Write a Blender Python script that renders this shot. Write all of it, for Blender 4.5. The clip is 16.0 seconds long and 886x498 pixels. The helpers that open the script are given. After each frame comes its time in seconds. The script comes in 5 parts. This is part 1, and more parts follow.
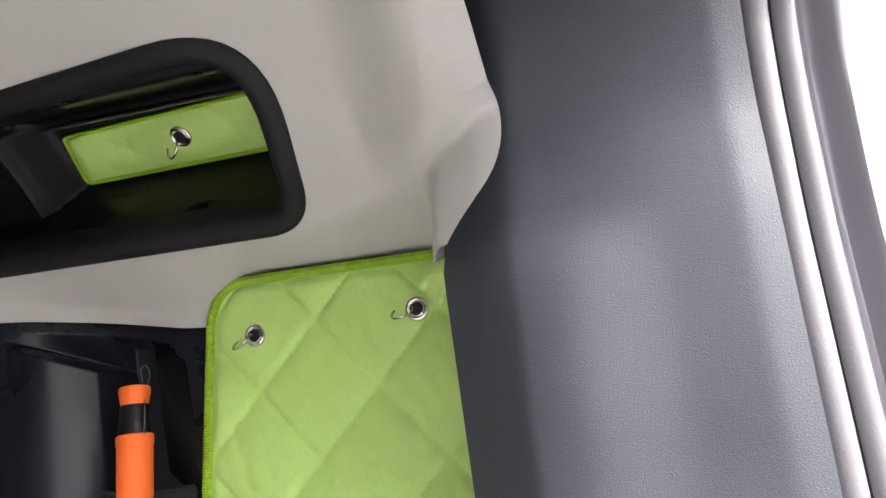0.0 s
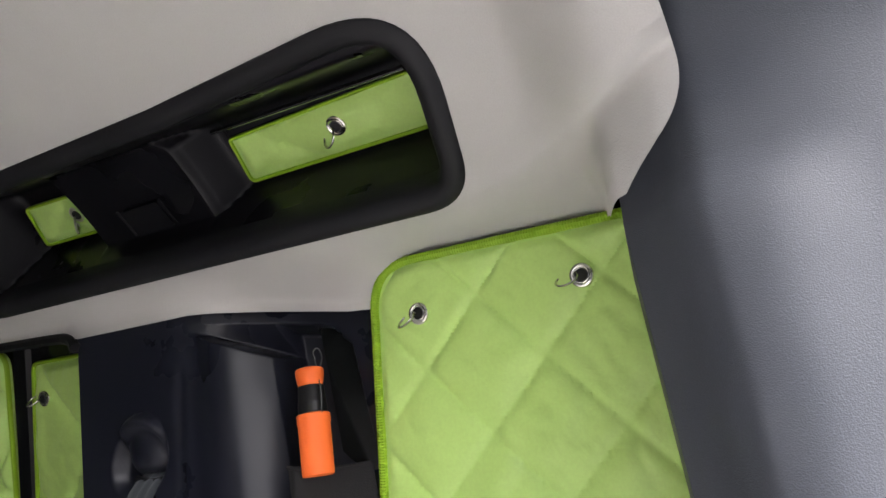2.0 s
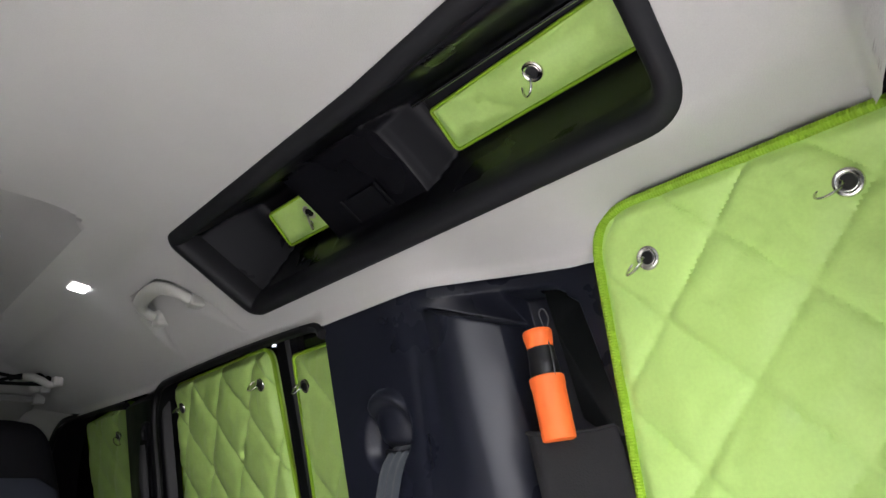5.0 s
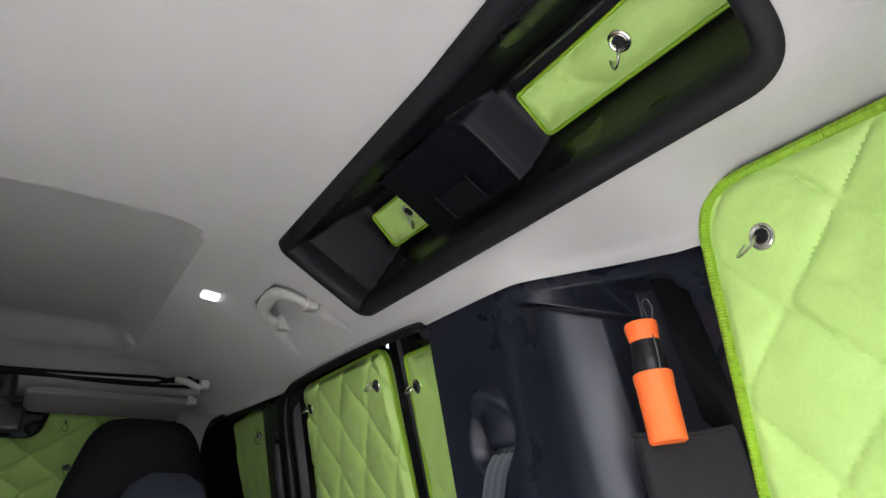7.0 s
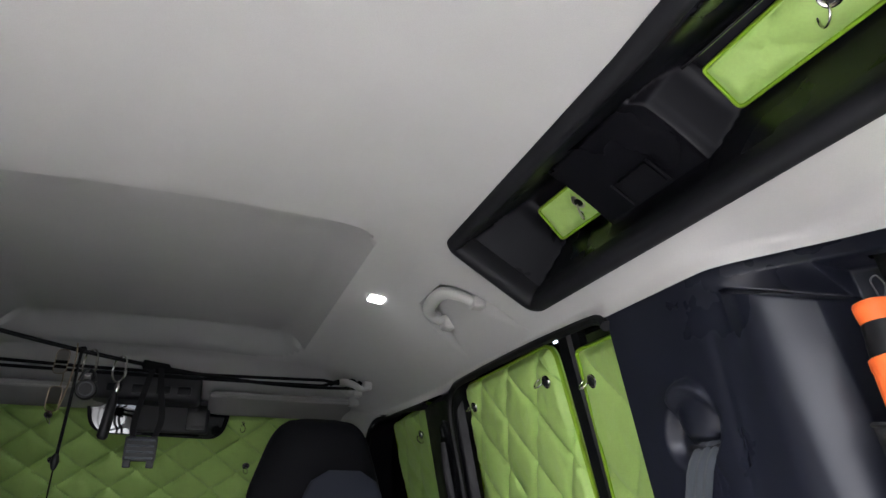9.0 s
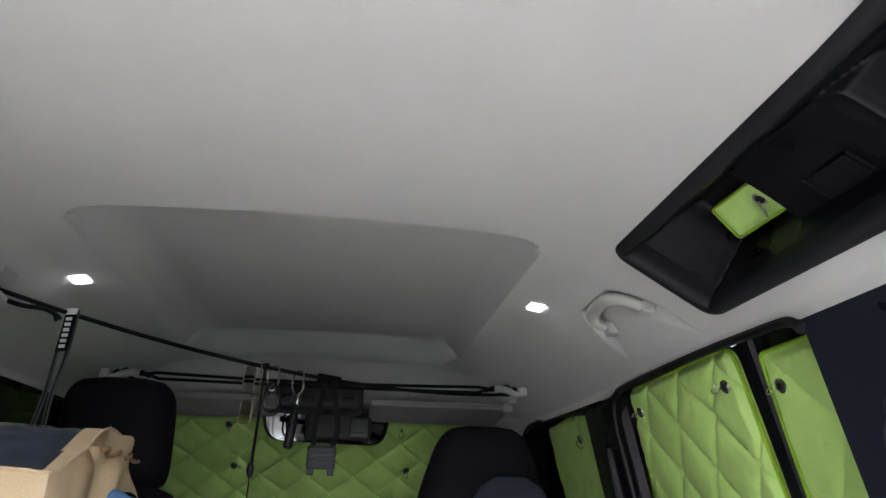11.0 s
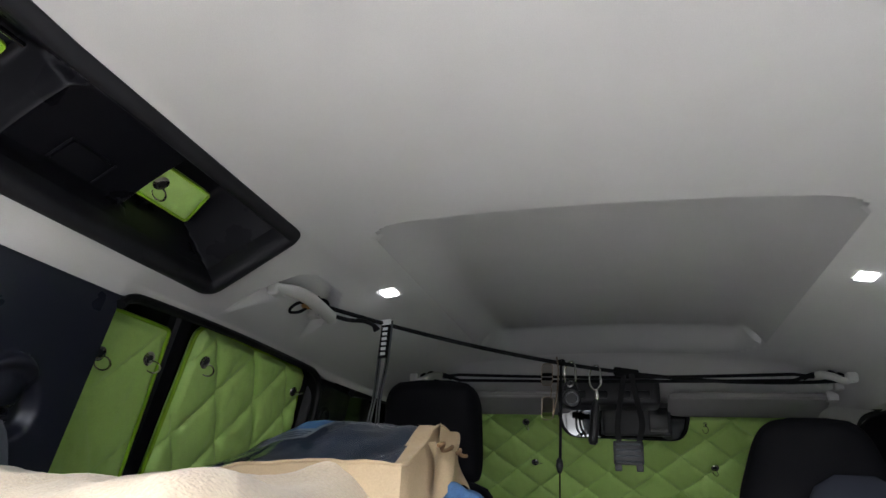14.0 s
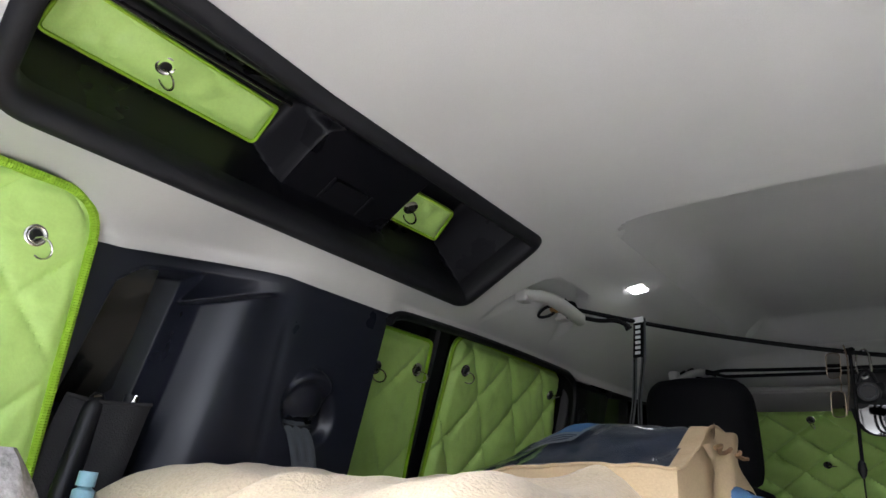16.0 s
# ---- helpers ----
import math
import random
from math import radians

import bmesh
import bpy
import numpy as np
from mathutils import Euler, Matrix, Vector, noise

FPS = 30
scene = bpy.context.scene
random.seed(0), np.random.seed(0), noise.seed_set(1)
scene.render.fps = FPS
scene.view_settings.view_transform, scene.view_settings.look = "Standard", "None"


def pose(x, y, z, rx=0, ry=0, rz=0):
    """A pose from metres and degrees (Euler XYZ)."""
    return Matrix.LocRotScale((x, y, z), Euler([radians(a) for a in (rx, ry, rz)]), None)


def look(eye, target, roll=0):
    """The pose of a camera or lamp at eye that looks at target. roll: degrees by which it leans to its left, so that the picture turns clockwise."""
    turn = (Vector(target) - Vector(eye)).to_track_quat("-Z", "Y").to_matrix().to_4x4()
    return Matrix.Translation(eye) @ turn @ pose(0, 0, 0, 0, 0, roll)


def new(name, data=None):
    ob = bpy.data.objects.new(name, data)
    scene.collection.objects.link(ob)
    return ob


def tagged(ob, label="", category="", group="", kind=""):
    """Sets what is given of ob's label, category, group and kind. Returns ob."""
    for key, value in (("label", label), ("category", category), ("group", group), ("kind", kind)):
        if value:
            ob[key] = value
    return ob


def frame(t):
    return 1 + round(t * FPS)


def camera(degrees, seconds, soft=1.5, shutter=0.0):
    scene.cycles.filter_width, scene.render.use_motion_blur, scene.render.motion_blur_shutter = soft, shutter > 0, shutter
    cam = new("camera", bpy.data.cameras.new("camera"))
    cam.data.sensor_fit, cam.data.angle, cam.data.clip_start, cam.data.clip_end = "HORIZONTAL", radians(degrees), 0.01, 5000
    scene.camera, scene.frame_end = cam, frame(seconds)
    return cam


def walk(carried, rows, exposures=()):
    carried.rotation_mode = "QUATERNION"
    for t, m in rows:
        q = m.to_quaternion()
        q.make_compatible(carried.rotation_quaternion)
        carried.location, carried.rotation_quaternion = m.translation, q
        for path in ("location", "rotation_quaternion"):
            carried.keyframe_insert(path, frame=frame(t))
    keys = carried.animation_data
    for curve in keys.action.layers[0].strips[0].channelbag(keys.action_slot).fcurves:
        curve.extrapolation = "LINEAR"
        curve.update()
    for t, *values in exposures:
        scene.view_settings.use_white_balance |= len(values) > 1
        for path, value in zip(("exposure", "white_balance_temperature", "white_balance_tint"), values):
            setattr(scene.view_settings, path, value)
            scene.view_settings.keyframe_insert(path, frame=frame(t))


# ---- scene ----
# the van's frame: x to its right, y to its front, z up from the road
cam = camera(67.21, 16.0)
# seconds, eye, pitch up, heading to the left, roll
PATH = [
    (0.0, 0.1102, 0.0000, 1.5000, 20.08, -73.44, -1.92),
    (0.5, 0.1098, 0.0226, 1.4878, 20.00, -72.56, -2.10),
    (1.0, 0.1064, 0.0322, 1.4812, 20.24, -69.90, -2.05),
    (1.5, 0.1074, 0.0426, 1.4787, 20.54, -66.82, -2.08),
    (2.0, 0.1074, 0.0532, 1.4720, 20.55, -63.06, -2.25),
    (2.5, 0.1080, 0.0590, 1.4707, 20.83, -59.23, -2.04),
    (3.0, 0.1043, 0.0645, 1.4678, 20.80, -55.46, -2.03),
    (3.5, 0.1024, 0.0677, 1.4648, 21.08, -51.81, -1.75),
    (4.0, 0.1093, 0.0850, 1.4502, 21.31, -48.42, -1.50),
    (4.2, 0.1134, 0.0909, 1.4448, 21.46, -47.42, -1.52),
    (6.3, 0.2339, 0.0700, 1.4374, 21.17, -34.21, -1.10),
    (6.5, 0.2326, 0.0720, 1.4381, 21.58, -33.07, -0.42),
    (7.0, 0.2254, 0.0794, 1.4385, 21.61, -30.18, -0.18),
    (7.5, 0.2130, 0.0912, 1.4379, 21.66, -27.19, 0.06),
    (8.0, 0.1966, 0.1029, 1.4364, 21.68, -24.19, 0.33),
    (8.5, 0.1782, 0.1132, 1.4330, 21.64, -21.55, 0.41),
    (9.0, 0.1607, 0.1196, 1.4319, 21.63, -18.85, 0.58),
    (9.2, 0.1537, 0.1218, 1.4317, 21.72, -17.73, 0.70),
    (11.3, 0.0716, 0.1227, 1.4457, 21.31, -5.58, 1.40),
    (11.5, 0.0670, 0.1231, 1.4454, 21.19, -4.05, 1.55),
    (12.0, 0.0569, 0.1225, 1.4477, 21.13, -0.34, 1.78),
    (12.5, 0.0467, 0.1302, 1.4476, 21.00, 3.55, 2.04),
    (13.0, 0.0422, 0.1365, 1.4446, 20.89, 7.40, 2.26),
    (13.5, 0.0344, 0.1417, 1.4427, 20.75, 11.42, 2.49),
    (14.0, 0.0292, 0.1424, 1.4397, 20.57, 15.85, 2.76),
    (14.5, 0.0255, 0.1398, 1.4395, 20.39, 20.53, 3.00),
    (15.0, 0.0215, 0.1399, 1.4419, 20.18, 25.32, 3.22),
    (15.5, 0.0191, 0.1396, 1.4396, 19.91, 30.64, 3.49),
    (16.0, 0.0185, 0.1375, 1.4404, 19.62, 37.15, 3.68),
]
EXPOSURES = [(0.0, 2.80, 6450, 14), (1.5, 2.80, 6400, 14), (3.5, 3.02, 6230, 13), (8.0, 3.42, 6000, 13), (12.5, 3.46, 5950, 11), (16.0, 3.58, 6000, 12)]  # stops, kelvin, tint
walk(cam, [(t, pose(x, y, z, 90 + pitch, 0, heading) @ pose(0, 0, 0, 0, 0, roll)) for t, x, y, z, pitch, heading, roll in PATH], EXPOSURES)

# == world ==
world = bpy.data.worlds.new("world")
scene.world = world
world.use_nodes = True
wn = world.node_tree
sky = wn.nodes.new("ShaderNodeTexSky")
sky.sky_type, sky.sun_disc = "NISHITA", False
sky.sun_elevation, sky.sun_rotation = radians(48), radians(195)
sky.air_density, sky.dust_density, sky.ozone_density = 1.0, 6.0, 1.0
cloud = wn.nodes.new("ShaderNodeHueSaturation")
cloud.inputs["Saturation"].default_value = 0.35
wn.links.new(sky.outputs[0], cloud.inputs["Color"])
wn.links.new(cloud.outputs[0], wn.nodes["Background"].inputs[0])
wn.nodes["Background"].inputs[1].default_value = 0.15
sun = new("sun", bpy.data.lights.new("sun", "SUN"))
sun.data.energy, sun.data.angle, sun.data.color = 0.7, radians(40), (1.0, 0.96, 0.9)
sun.matrix_world = look((-1.3, -4.9, 5.6), (0, 0, 0))


# == materials ==
def material(name, base, rough=0.6, metal=0.0, grain=0.0, size=400.0, vary=0.08, patch=9.0, spec=0.5, grain_kind="noise", sheen=0.0, coat=0.0, wear=0.0):
    """base colour with soft patches, fine grain in colour and relief, at real size"""
    m = bpy.data.materials.new(name)
    m.use_nodes = True
    n, l = m.node_tree.nodes, m.node_tree.links
    b = n["Principled BSDF"]
    b.inputs["Roughness"].default_value, b.inputs["Metallic"].default_value = rough, metal
    b.inputs["Specular IOR Level"].default_value = spec
    b.inputs["Sheen Weight"].default_value = sheen
    b.inputs["Coat Weight"].default_value = coat
    geo = n.new("ShaderNodeTexCoord")
    big = n.new("ShaderNodeTexNoise")
    big.inputs["Scale"].default_value, big.inputs["Detail"].default_value = patch, 4
    l.new(geo.outputs["Object"], big.inputs["Vector"])
    if grain_kind == "noise":
        fine = n.new("ShaderNodeTexNoise")
        fine.inputs["Scale"].default_value, fine.inputs["Detail"].default_value = size, 3
    else:
        fine = n.new("ShaderNodeTexVoronoi")
        fine.inputs["Scale"].default_value = size
    l.new(geo.outputs["Object"], fine.inputs["Vector"])
    mix = n.new("ShaderNodeMath")
    mix.operation = "ADD"
    l.new(big.outputs[0], mix.inputs[0])
    l.new(fine.outputs[0], mix.inputs[1])
    ramp = n.new("ShaderNodeMapRange")
    ramp.inputs["From Min"].default_value, ramp.inputs["From Max"].default_value = 0.6, 1.4
    ramp.inputs["To Min"].default_value, ramp.inputs["To Max"].default_value = 1 - vary, 1 + vary
    l.new(mix.outputs[0], ramp.inputs["Value"])
    col = n.new("ShaderNodeVectorMath")
    col.operation = "SCALE"
    col.inputs[0].default_value = base
    l.new(ramp.outputs[0], col.inputs["Scale"])
    l.new(col.outputs[0], b.inputs["Base Color"])
    r2 = n.new("ShaderNodeMapRange")
    r2.inputs["To Min"].default_value, r2.inputs["To Max"].default_value = max(rough - 0.08 - wear, 0.02), min(rough + 0.08 + wear, 1)
    r2.inputs["From Min"].default_value, r2.inputs["From Max"].default_value = 0.3, 0.7
    l.new(big.outputs[0], r2.inputs["Value"])
    l.new(r2.outputs[0], b.inputs["Roughness"])
    if grain:
        bump = n.new("ShaderNodeBump")
        bump.inputs["Strength"].default_value, bump.inputs["Distance"].default_value = 0.6, grain
        l.new(fine.outputs[0], bump.inputs["Height"])
        l.new(bump.outputs[0], b.inputs["Normal"])
    return m


def quilt_material(name, base):
    """woven nylon: fine crossing threads, faint creases"""
    m = material(name, base, 0.48, grain=0.0, size=260, vary=0.06, patch=14, sheen=0.04)
    n, l = m.node_tree.nodes, m.node_tree.links
    b = n["Principled BSDF"]
    tc = n["Texture Coordinate"]
    crease = n.new("ShaderNodeTexNoise")
    crease.inputs["Scale"].default_value, crease.inputs["Detail"].default_value, crease.inputs["Distortion"].default_value = 16, 5, 1.4
    weave = n.new("ShaderNodeTexNoise")
    weave.inputs["Scale"].default_value = 900
    l.new(tc.outputs["Object"], crease.inputs["Vector"])
    l.new(tc.outputs["Object"], weave.inputs["Vector"])
    b1, b2 = n.new("ShaderNodeBump"), n.new("ShaderNodeBump")
    b1.inputs["Distance"].default_value, b1.inputs["Strength"].default_value = 0.005, 0.38
    b2.inputs["Distance"].default_value, b2.inputs["Strength"].default_value = 0.0006, 0.10
    l.new(crease.outputs[0], b1.inputs["Height"])
    l.new(weave.outputs[0], b2.inputs["Height"])
    l.new(b1.outputs[0], b2.inputs["Normal"])
    l.new(b2.outputs[0], b.inputs["Normal"])
    return m


HEADLINER = material("headliner fabric", (0.478, 0.468, 0.452), 0.95, grain=0.0007, size=700, vary=0.05, sheen=0.2)
GREY_PLASTIC = material("grained grey plastic", (0.043, 0.048, 0.060), 0.54, grain=0.00028, size=1000, vary=0.12, grain_kind="cell", wear=0.06)
BLACK_PLASTIC = material("black moulded plastic", (0.0055, 0.0056, 0.0075), 0.40, grain=0.0003, size=800, vary=0.15, spec=0.22)
RIM_PLASTIC = material("soft black flocked rim", (0.0085, 0.0085, 0.0108), 0.62, grain=0.0004, size=900, vary=0.2, spec=0.3)
WELL_PLASTIC = material("glossy black well", (0.0065, 0.0065, 0.0085), 0.32, grain=0.0002, size=900, vary=0.15, spec=0.16)
RUBBER = material("grey rubber seal", (0.150, 0.143, 0.155), 0.62, grain=0.0003, size=500, vary=0.12)
DARK_RUBBER = material("black rubber", (0.006, 0.006, 0.007), 0.5, vary=0.2, spec=0.2)
PAINT = material("grey car paint", (0.16, 0.15, 0.17), 0.4, metal=0.2, vary=0.05, coat=0.4)
GREEN = quilt_material("lime quilted nylon", (0.470, 0.69, 0.188))
BINDING = material("lime ribbed binding tape", (0.25, 0.43, 0.012), 0.6, grain=0.0008, size=420, vary=0.12)
STEEL = material("nickel plated steel", (0.55, 0.54, 0.50), 0.22, metal=1.0, vary=0.1, wear=0.05)
HOLE = material("black cup rubber", (0.006, 0.006, 0.007), 0.4, vary=0.2)
ORANGE = material("orange fabric cover", (0.95, 0.16, 0.025), 0.6, grain=0.0005, size=600, vary=0.06)
TORCH_BLACK = material("black rubber band", (0.010, 0.010, 0.011), 0.42, vary=0.15, spec=0.25)
NET = material("black elastic pocket", (0.0055, 0.005, 0.006), 0.85, grain=0.001, size=500, vary=0.3)
BELT = material("grey woven belt", (0.050, 0.058, 0.070), 0.55, grain=0.0006, size=600, vary=0.2, sheen=0.2)
HANDLE = material("pale grey moulded plastic", (0.50, 0.49, 0.46), 0.4, vary=0.04)
SEAT = material("charcoal seat cloth", (0.0045, 0.0045, 0.0062), 0.8, grain=0.0008, size=700, vary=0.2, spec=0.15)
SEAT_GREY = material("slate seat cloth", (0.022, 0.025, 0.036), 0.85, grain=0.0008, size=700, vary=0.2, spec=0.2)
CORD = material("black braided cord", (0.005, 0.005, 0.0055), 0.7, grain=0.0006, size=900, vary=0.3, spec=0.12)
BRASS = material("amber bead", (0.28, 0.14, 0.04), 0.3, vary=0.3)
KRAFT = material("tan bag fabric", (0.37, 0.275, 0.165), 0.75, grain=0.0008, size=380, vary=0.14)
FLEECE = material("cream fleece", (0.50, 0.41, 0.295), 0.95, grain=0.003, size=240, vary=0.16, sheen=0.15)
NAVY = material("dark blue fabric seen through film", (0.022, 0.030, 0.050), 0.6, grain=0.001, size=200, vary=0.35, patch=24)
DENIM = material("blue denim", (0.04, 0.095, 0.20), 0.85, grain=0.001, size=500, vary=0.3, patch=30)
CARPET = material("grey carpet", (0.38, 0.375, 0.37), 0.95, grain=0.003, size=300, vary=0.2)
CONCRETE = material("damp grey concrete", (0.115, 0.115, 0.115), 0.9, grain=0.004, size=60, vary=0.2, patch=0.6)
PAPER_BLUE = material("blue printed card", (0.025, 0.09, 0.21), 0.5, vary=0.3, patch=60)
PAPER_WHITE = material("white printed card", (0.13, 0.14, 0.155), 0.5, vary=0.1, patch=60)
FLORAL = material("grey printed fabric", (0.25, 0.24, 0.24), 0.9, grain=0.002, size=200, vary=0.6, patch=60)
SKY_BLUE = material("pale blue plastic", (0.24, 0.42, 0.52), 0.4, vary=0.1)
WEB_GREY = material("grey webbing", (0.07, 0.073, 0.078), 0.6, grain=0.0006, size=700, vary=0.15)
WHITE_PRINT = material("white woven print", (0.75, 0.75, 0.75), 0.6, vary=0.05)

GLASS = bpy.data.materials.new("tinted glass")
GLASS.use_nodes = True
gb = GLASS.node_tree.nodes["Principled BSDF"]
gb.inputs["Base Color"].default_value, gb.inputs["Roughness"].default_value = (0.5, 0.55, 0.5, 1), 0.02
gb.inputs["Transmission Weight"].default_value = 1.0
FILM = bpy.data.materials.new("clear plastic film")
FILM.use_nodes = True
fb = FILM.node_tree.nodes["Principled BSDF"]
fb.inputs["Base Color"].default_value, fb.inputs["Roughness"].default_value = (0.9, 0.93, 0.95, 1), 0.08
fb.inputs["Transmission Weight"].default_value, fb.inputs["IOR"].default_value = 1.0, 1.3
MIRROR = bpy.data.materials.new("mirror")
MIRROR.use_nodes = True
mb = MIRROR.node_tree.nodes["Principled BSDF"]
mb.inputs["Base Color"].default_value, mb.inputs["Metallic"].default_value, mb.inputs["Roughness"].default_value = (0.10, 0.105, 0.11, 1), 1.0, 0.03
LAMP = bpy.data.materials.new("lit lamp lens")
LAMP.use_nodes = True
lb = LAMP.node_tree.nodes["Principled BSDF"]
lb.inputs["Emission Color"].default_value, lb.inputs["Emission Strength"].default_value = (1, 0.98, 0.94, 1), 1.2


# == building helpers ==
def thing(name, label, category, group="", at=(0, 0, 0), kind=""):
    ob = new(name)
    ob.location = at
    ob.empty_display_size = 0.05
    return tagged(ob, label, category, group, kind)


def part(name, mesh, mat, parent=None, label="", crease=40):
    """links a (verts, faces) pair or a bmesh as one mesh object under its parent"""
    me = bpy.data.meshes.new(name)
    if isinstance(mesh, tuple):
        bm = bmesh.new()
        vs = [bm.verts.new(v) for v in mesh[0]]
        for f in mesh[1]:
            try:
                bm.faces.new([vs[i] for i in f])
            except ValueError:
                pass
    else:
        bm = mesh
    loose = [v for v in bm.verts if not v.link_faces]
    bmesh.ops.delete(bm, geom=loose, context="VERTS")
    bmesh.ops.recalc_face_normals(bm, faces=bm.faces)
    for f in bm.faces:
        f.smooth = True
    for e in bm.edges:
        if len(e.link_faces) == 2 and e.calc_face_angle(0) > radians(crease):
            e.smooth = False
    bm.to_mesh(me)
    bm.free()
    me.materials.append(mat)
    ob = new(name, me)
    if parent:
        ob.parent = parent
        ob.matrix_parent_inverse = Matrix.Translation(-parent.location) if not parent.parent else Matrix()
    if label:
        ob["label"] = label
    return ob


def join(*meshes):
    vs, fs = [], []
    for v, f in meshes:
        k = len(vs)
        vs += list(v)
        fs += [tuple(i + k for i in g) for g in f]
    return vs, fs


def grid(fn, us, vs, keep=None):
    """a sheet of quads over fn(u, v); keep(u, v) drops faces"""
    V = [fn(u, v) for v in vs for u in us]
    n = len(us)
    F = []
    for j in range(len(vs) - 1):
        for i in range(n - 1):
            if keep is None or keep((us[i] + us[i + 1]) / 2, (vs[j] + vs[j + 1]) / 2):
                F.append((j * n + i, j * n + i + 1, (j + 1) * n + i + 1, (j + 1) * n + i))
    return V, F


def span(a, b, n):
    return [a + (b - a) * i / n for i in range(n + 1)]


def smooth(x, a=0.0, b=1.0):
    t = min(1.0, max(0.0, (x - a) / (b - a)))
    return t * t * (3 - 2 * t)


def lerp(x, xs, ys):
    return float(np.interp(x, xs, ys))


def spline(points, n=8, closed=False):
    """a Catmull-Rom line through points"""
    P = [Vector(p) for p in points]
    k = len(P)
    out = []
    last = k if closed else k - 1
    for i in range(last):
        if closed:
            a, b, c, d = P[i - 1], P[i], P[(i + 1) % k], P[(i + 2) % k]
        else:
            a, b, c, d = P[max(i - 1, 0)], P[i], P[i + 1], P[min(i + 2, k - 1)]
        for j in range(n):
            t = j / n
            out.append(0.5 * (2 * b + (c - a) * t + (2 * a - 5 * b + 4 * c - d) * t * t + (3 * b - a - 3 * c + d) * t ** 3))
    if not closed:
        out.append(P[-1])
    return out


def tube(points, r, seg=10, closed=False, flat=1.0, up=(0, 0, 1)):
    """a round or flattened bar along a line; r is a number or a function of the way along"""
    P = [Vector(p) for p in points]
    n = len(P)
    V, F = [], []
    for i, p in enumerate(P):
        t = (P[(i + 1) % n] - P[i - 1]) if closed else (P[min(i + 1, n - 1)] - P[max(i - 1, 0)])
        t.normalize()
        a = t.cross(Vector(up))
        if a.length < 1e-4:
            a = t.cross(Vector((1, 0, 0)))
        a.normalize()
        b = a.cross(t)
        rr = r(i / max(1, n - 1)) if callable(r) else r
        for k in range(seg):
            q = 2 * math.pi * k / seg
            V.append(p + a * math.cos(q) * rr + b * math.sin(q) * rr * flat)
    rings = n if closed else n - 1
    for i in range(rings):
        for k in range(seg):
            j = (i + 1) % n
            F.append((i * seg + k, i * seg + (k + 1) % seg, j * seg + (k + 1) % seg, j * seg + k))
    if not closed:
        F += [tuple(range(seg)), tuple(range((n - 1) * seg, n * seg))]
    return V, F


def ring(centre, normal, R, r, seg=28, tilt=0):
    c, nn = Vector(centre), Vector(normal).normalized()
    a = nn.orthogonal().normalized()
    b = nn.cross(a)
    return tube([c + a * math.cos(q) * R + b * math.sin(q) * R for q in (2 * math.pi * k / seg for k in range(seg))], r, 8, True, 1.0, tuple(nn))


def disc(centre, normal, R, h, seg=24):
    c, nn = Vector(centre), Vector(normal).normalized()
    return tube([c, c + nn * h * 0.7, c + nn * h], lambda s: R if s < 0.9 else R * 0.8, seg, False, 1.0, tuple(nn.orthogonal()))


def box(lo, hi, bevel=0.0, seg=2):
    bm = bmesh.new()
    bmesh.ops.create_cube(bm, size=1)
    for v in bm.verts:
        v.co = Vector([(lo[i] + hi[i]) / 2 + v.co[i] * (hi[i] - lo[i]) for i in range(3)])
    if bevel:
        bmesh.ops.bevel(bm, geom=list(bm.edges), offset=bevel, segments=seg, affect="EDGES", profile=0.6)
    return bm


def rounded(poly, radii, n=8):
    """a polygon (2D) with each corner rounded"""
    out = []
    k = len(poly)
    for i in range(k):
        p, a, b = Vector(poly[i]), Vector(poly[i - 1]), Vector(poly[(i + 1) % k])
        r = radii[i] if isinstance(radii, (list, tuple)) else radii
        da, db = (a - p).normalized(), (b - p).normalized()
        ang = da.angle(db)
        d = min(r / math.tan(ang / 2), 0.49 * (a - p).length, 0.49 * (b - p).length)
        s, e = p + da * d, p + db * d
        for j in range(n + 1):
            t = j / n
            out.append((s * (1 - t) ** 2 + p * 2 * t * (1 - t) + e * t * t))
    return out


def limits(poly, v):
    xs = []
    k = len(poly)
    for i in range(k):
        a, b = poly[i], poly[(i + 1) % k]
        if (a[1] - v) * (b[1] - v) <= 0 and a[1] != b[1]:
            xs.append(a[0] + (b[0] - a[0]) * (v - a[1]) / (b[1] - a[1]))
    return (min(xs), max(xs)) if xs else None


def inset(poly, d):
    """moves a closed outline inwards by d"""
    k = len(poly)
    area = sum(poly[i - 1][0] * poly[i][1] - poly[i][0] * poly[i - 1][1] for i in range(k))
    s = 1 if area > 0 else -1
    out = []
    for i in range(k):
        t = Vector(poly[(i + 1) % k]) - Vector(poly[i - 1])
        if t.length < 1e-9:
            t = Vector((1, 0))
        t.normalize()
        out.append(Vector(poly[i]) + Vector((-t[1], t[0])) * d * s)
    return out


# == headliner, one shell with the blind's recess ==
PIVOT = Vector((0.12, 0.07, 1.465))


def swing(q):
    """the side panel turns outwards towards the quarter window"""
    return 1 + 0.135 * (1 - smooth(q, 0.52, 0.79))


def panel_top(y):
    return lerp(y, [0.40, 0.47, 0.60, 0.645, 0.69, 0.73, 0.95, 1.0], [1.668, 1.669, 1.690, 1.6965, 1.703, 1.707, 1.707, 1.718])


def outward(x, y, z, k):
    return PIVOT + (Vector((x, y, z)) - PIVOT) * k


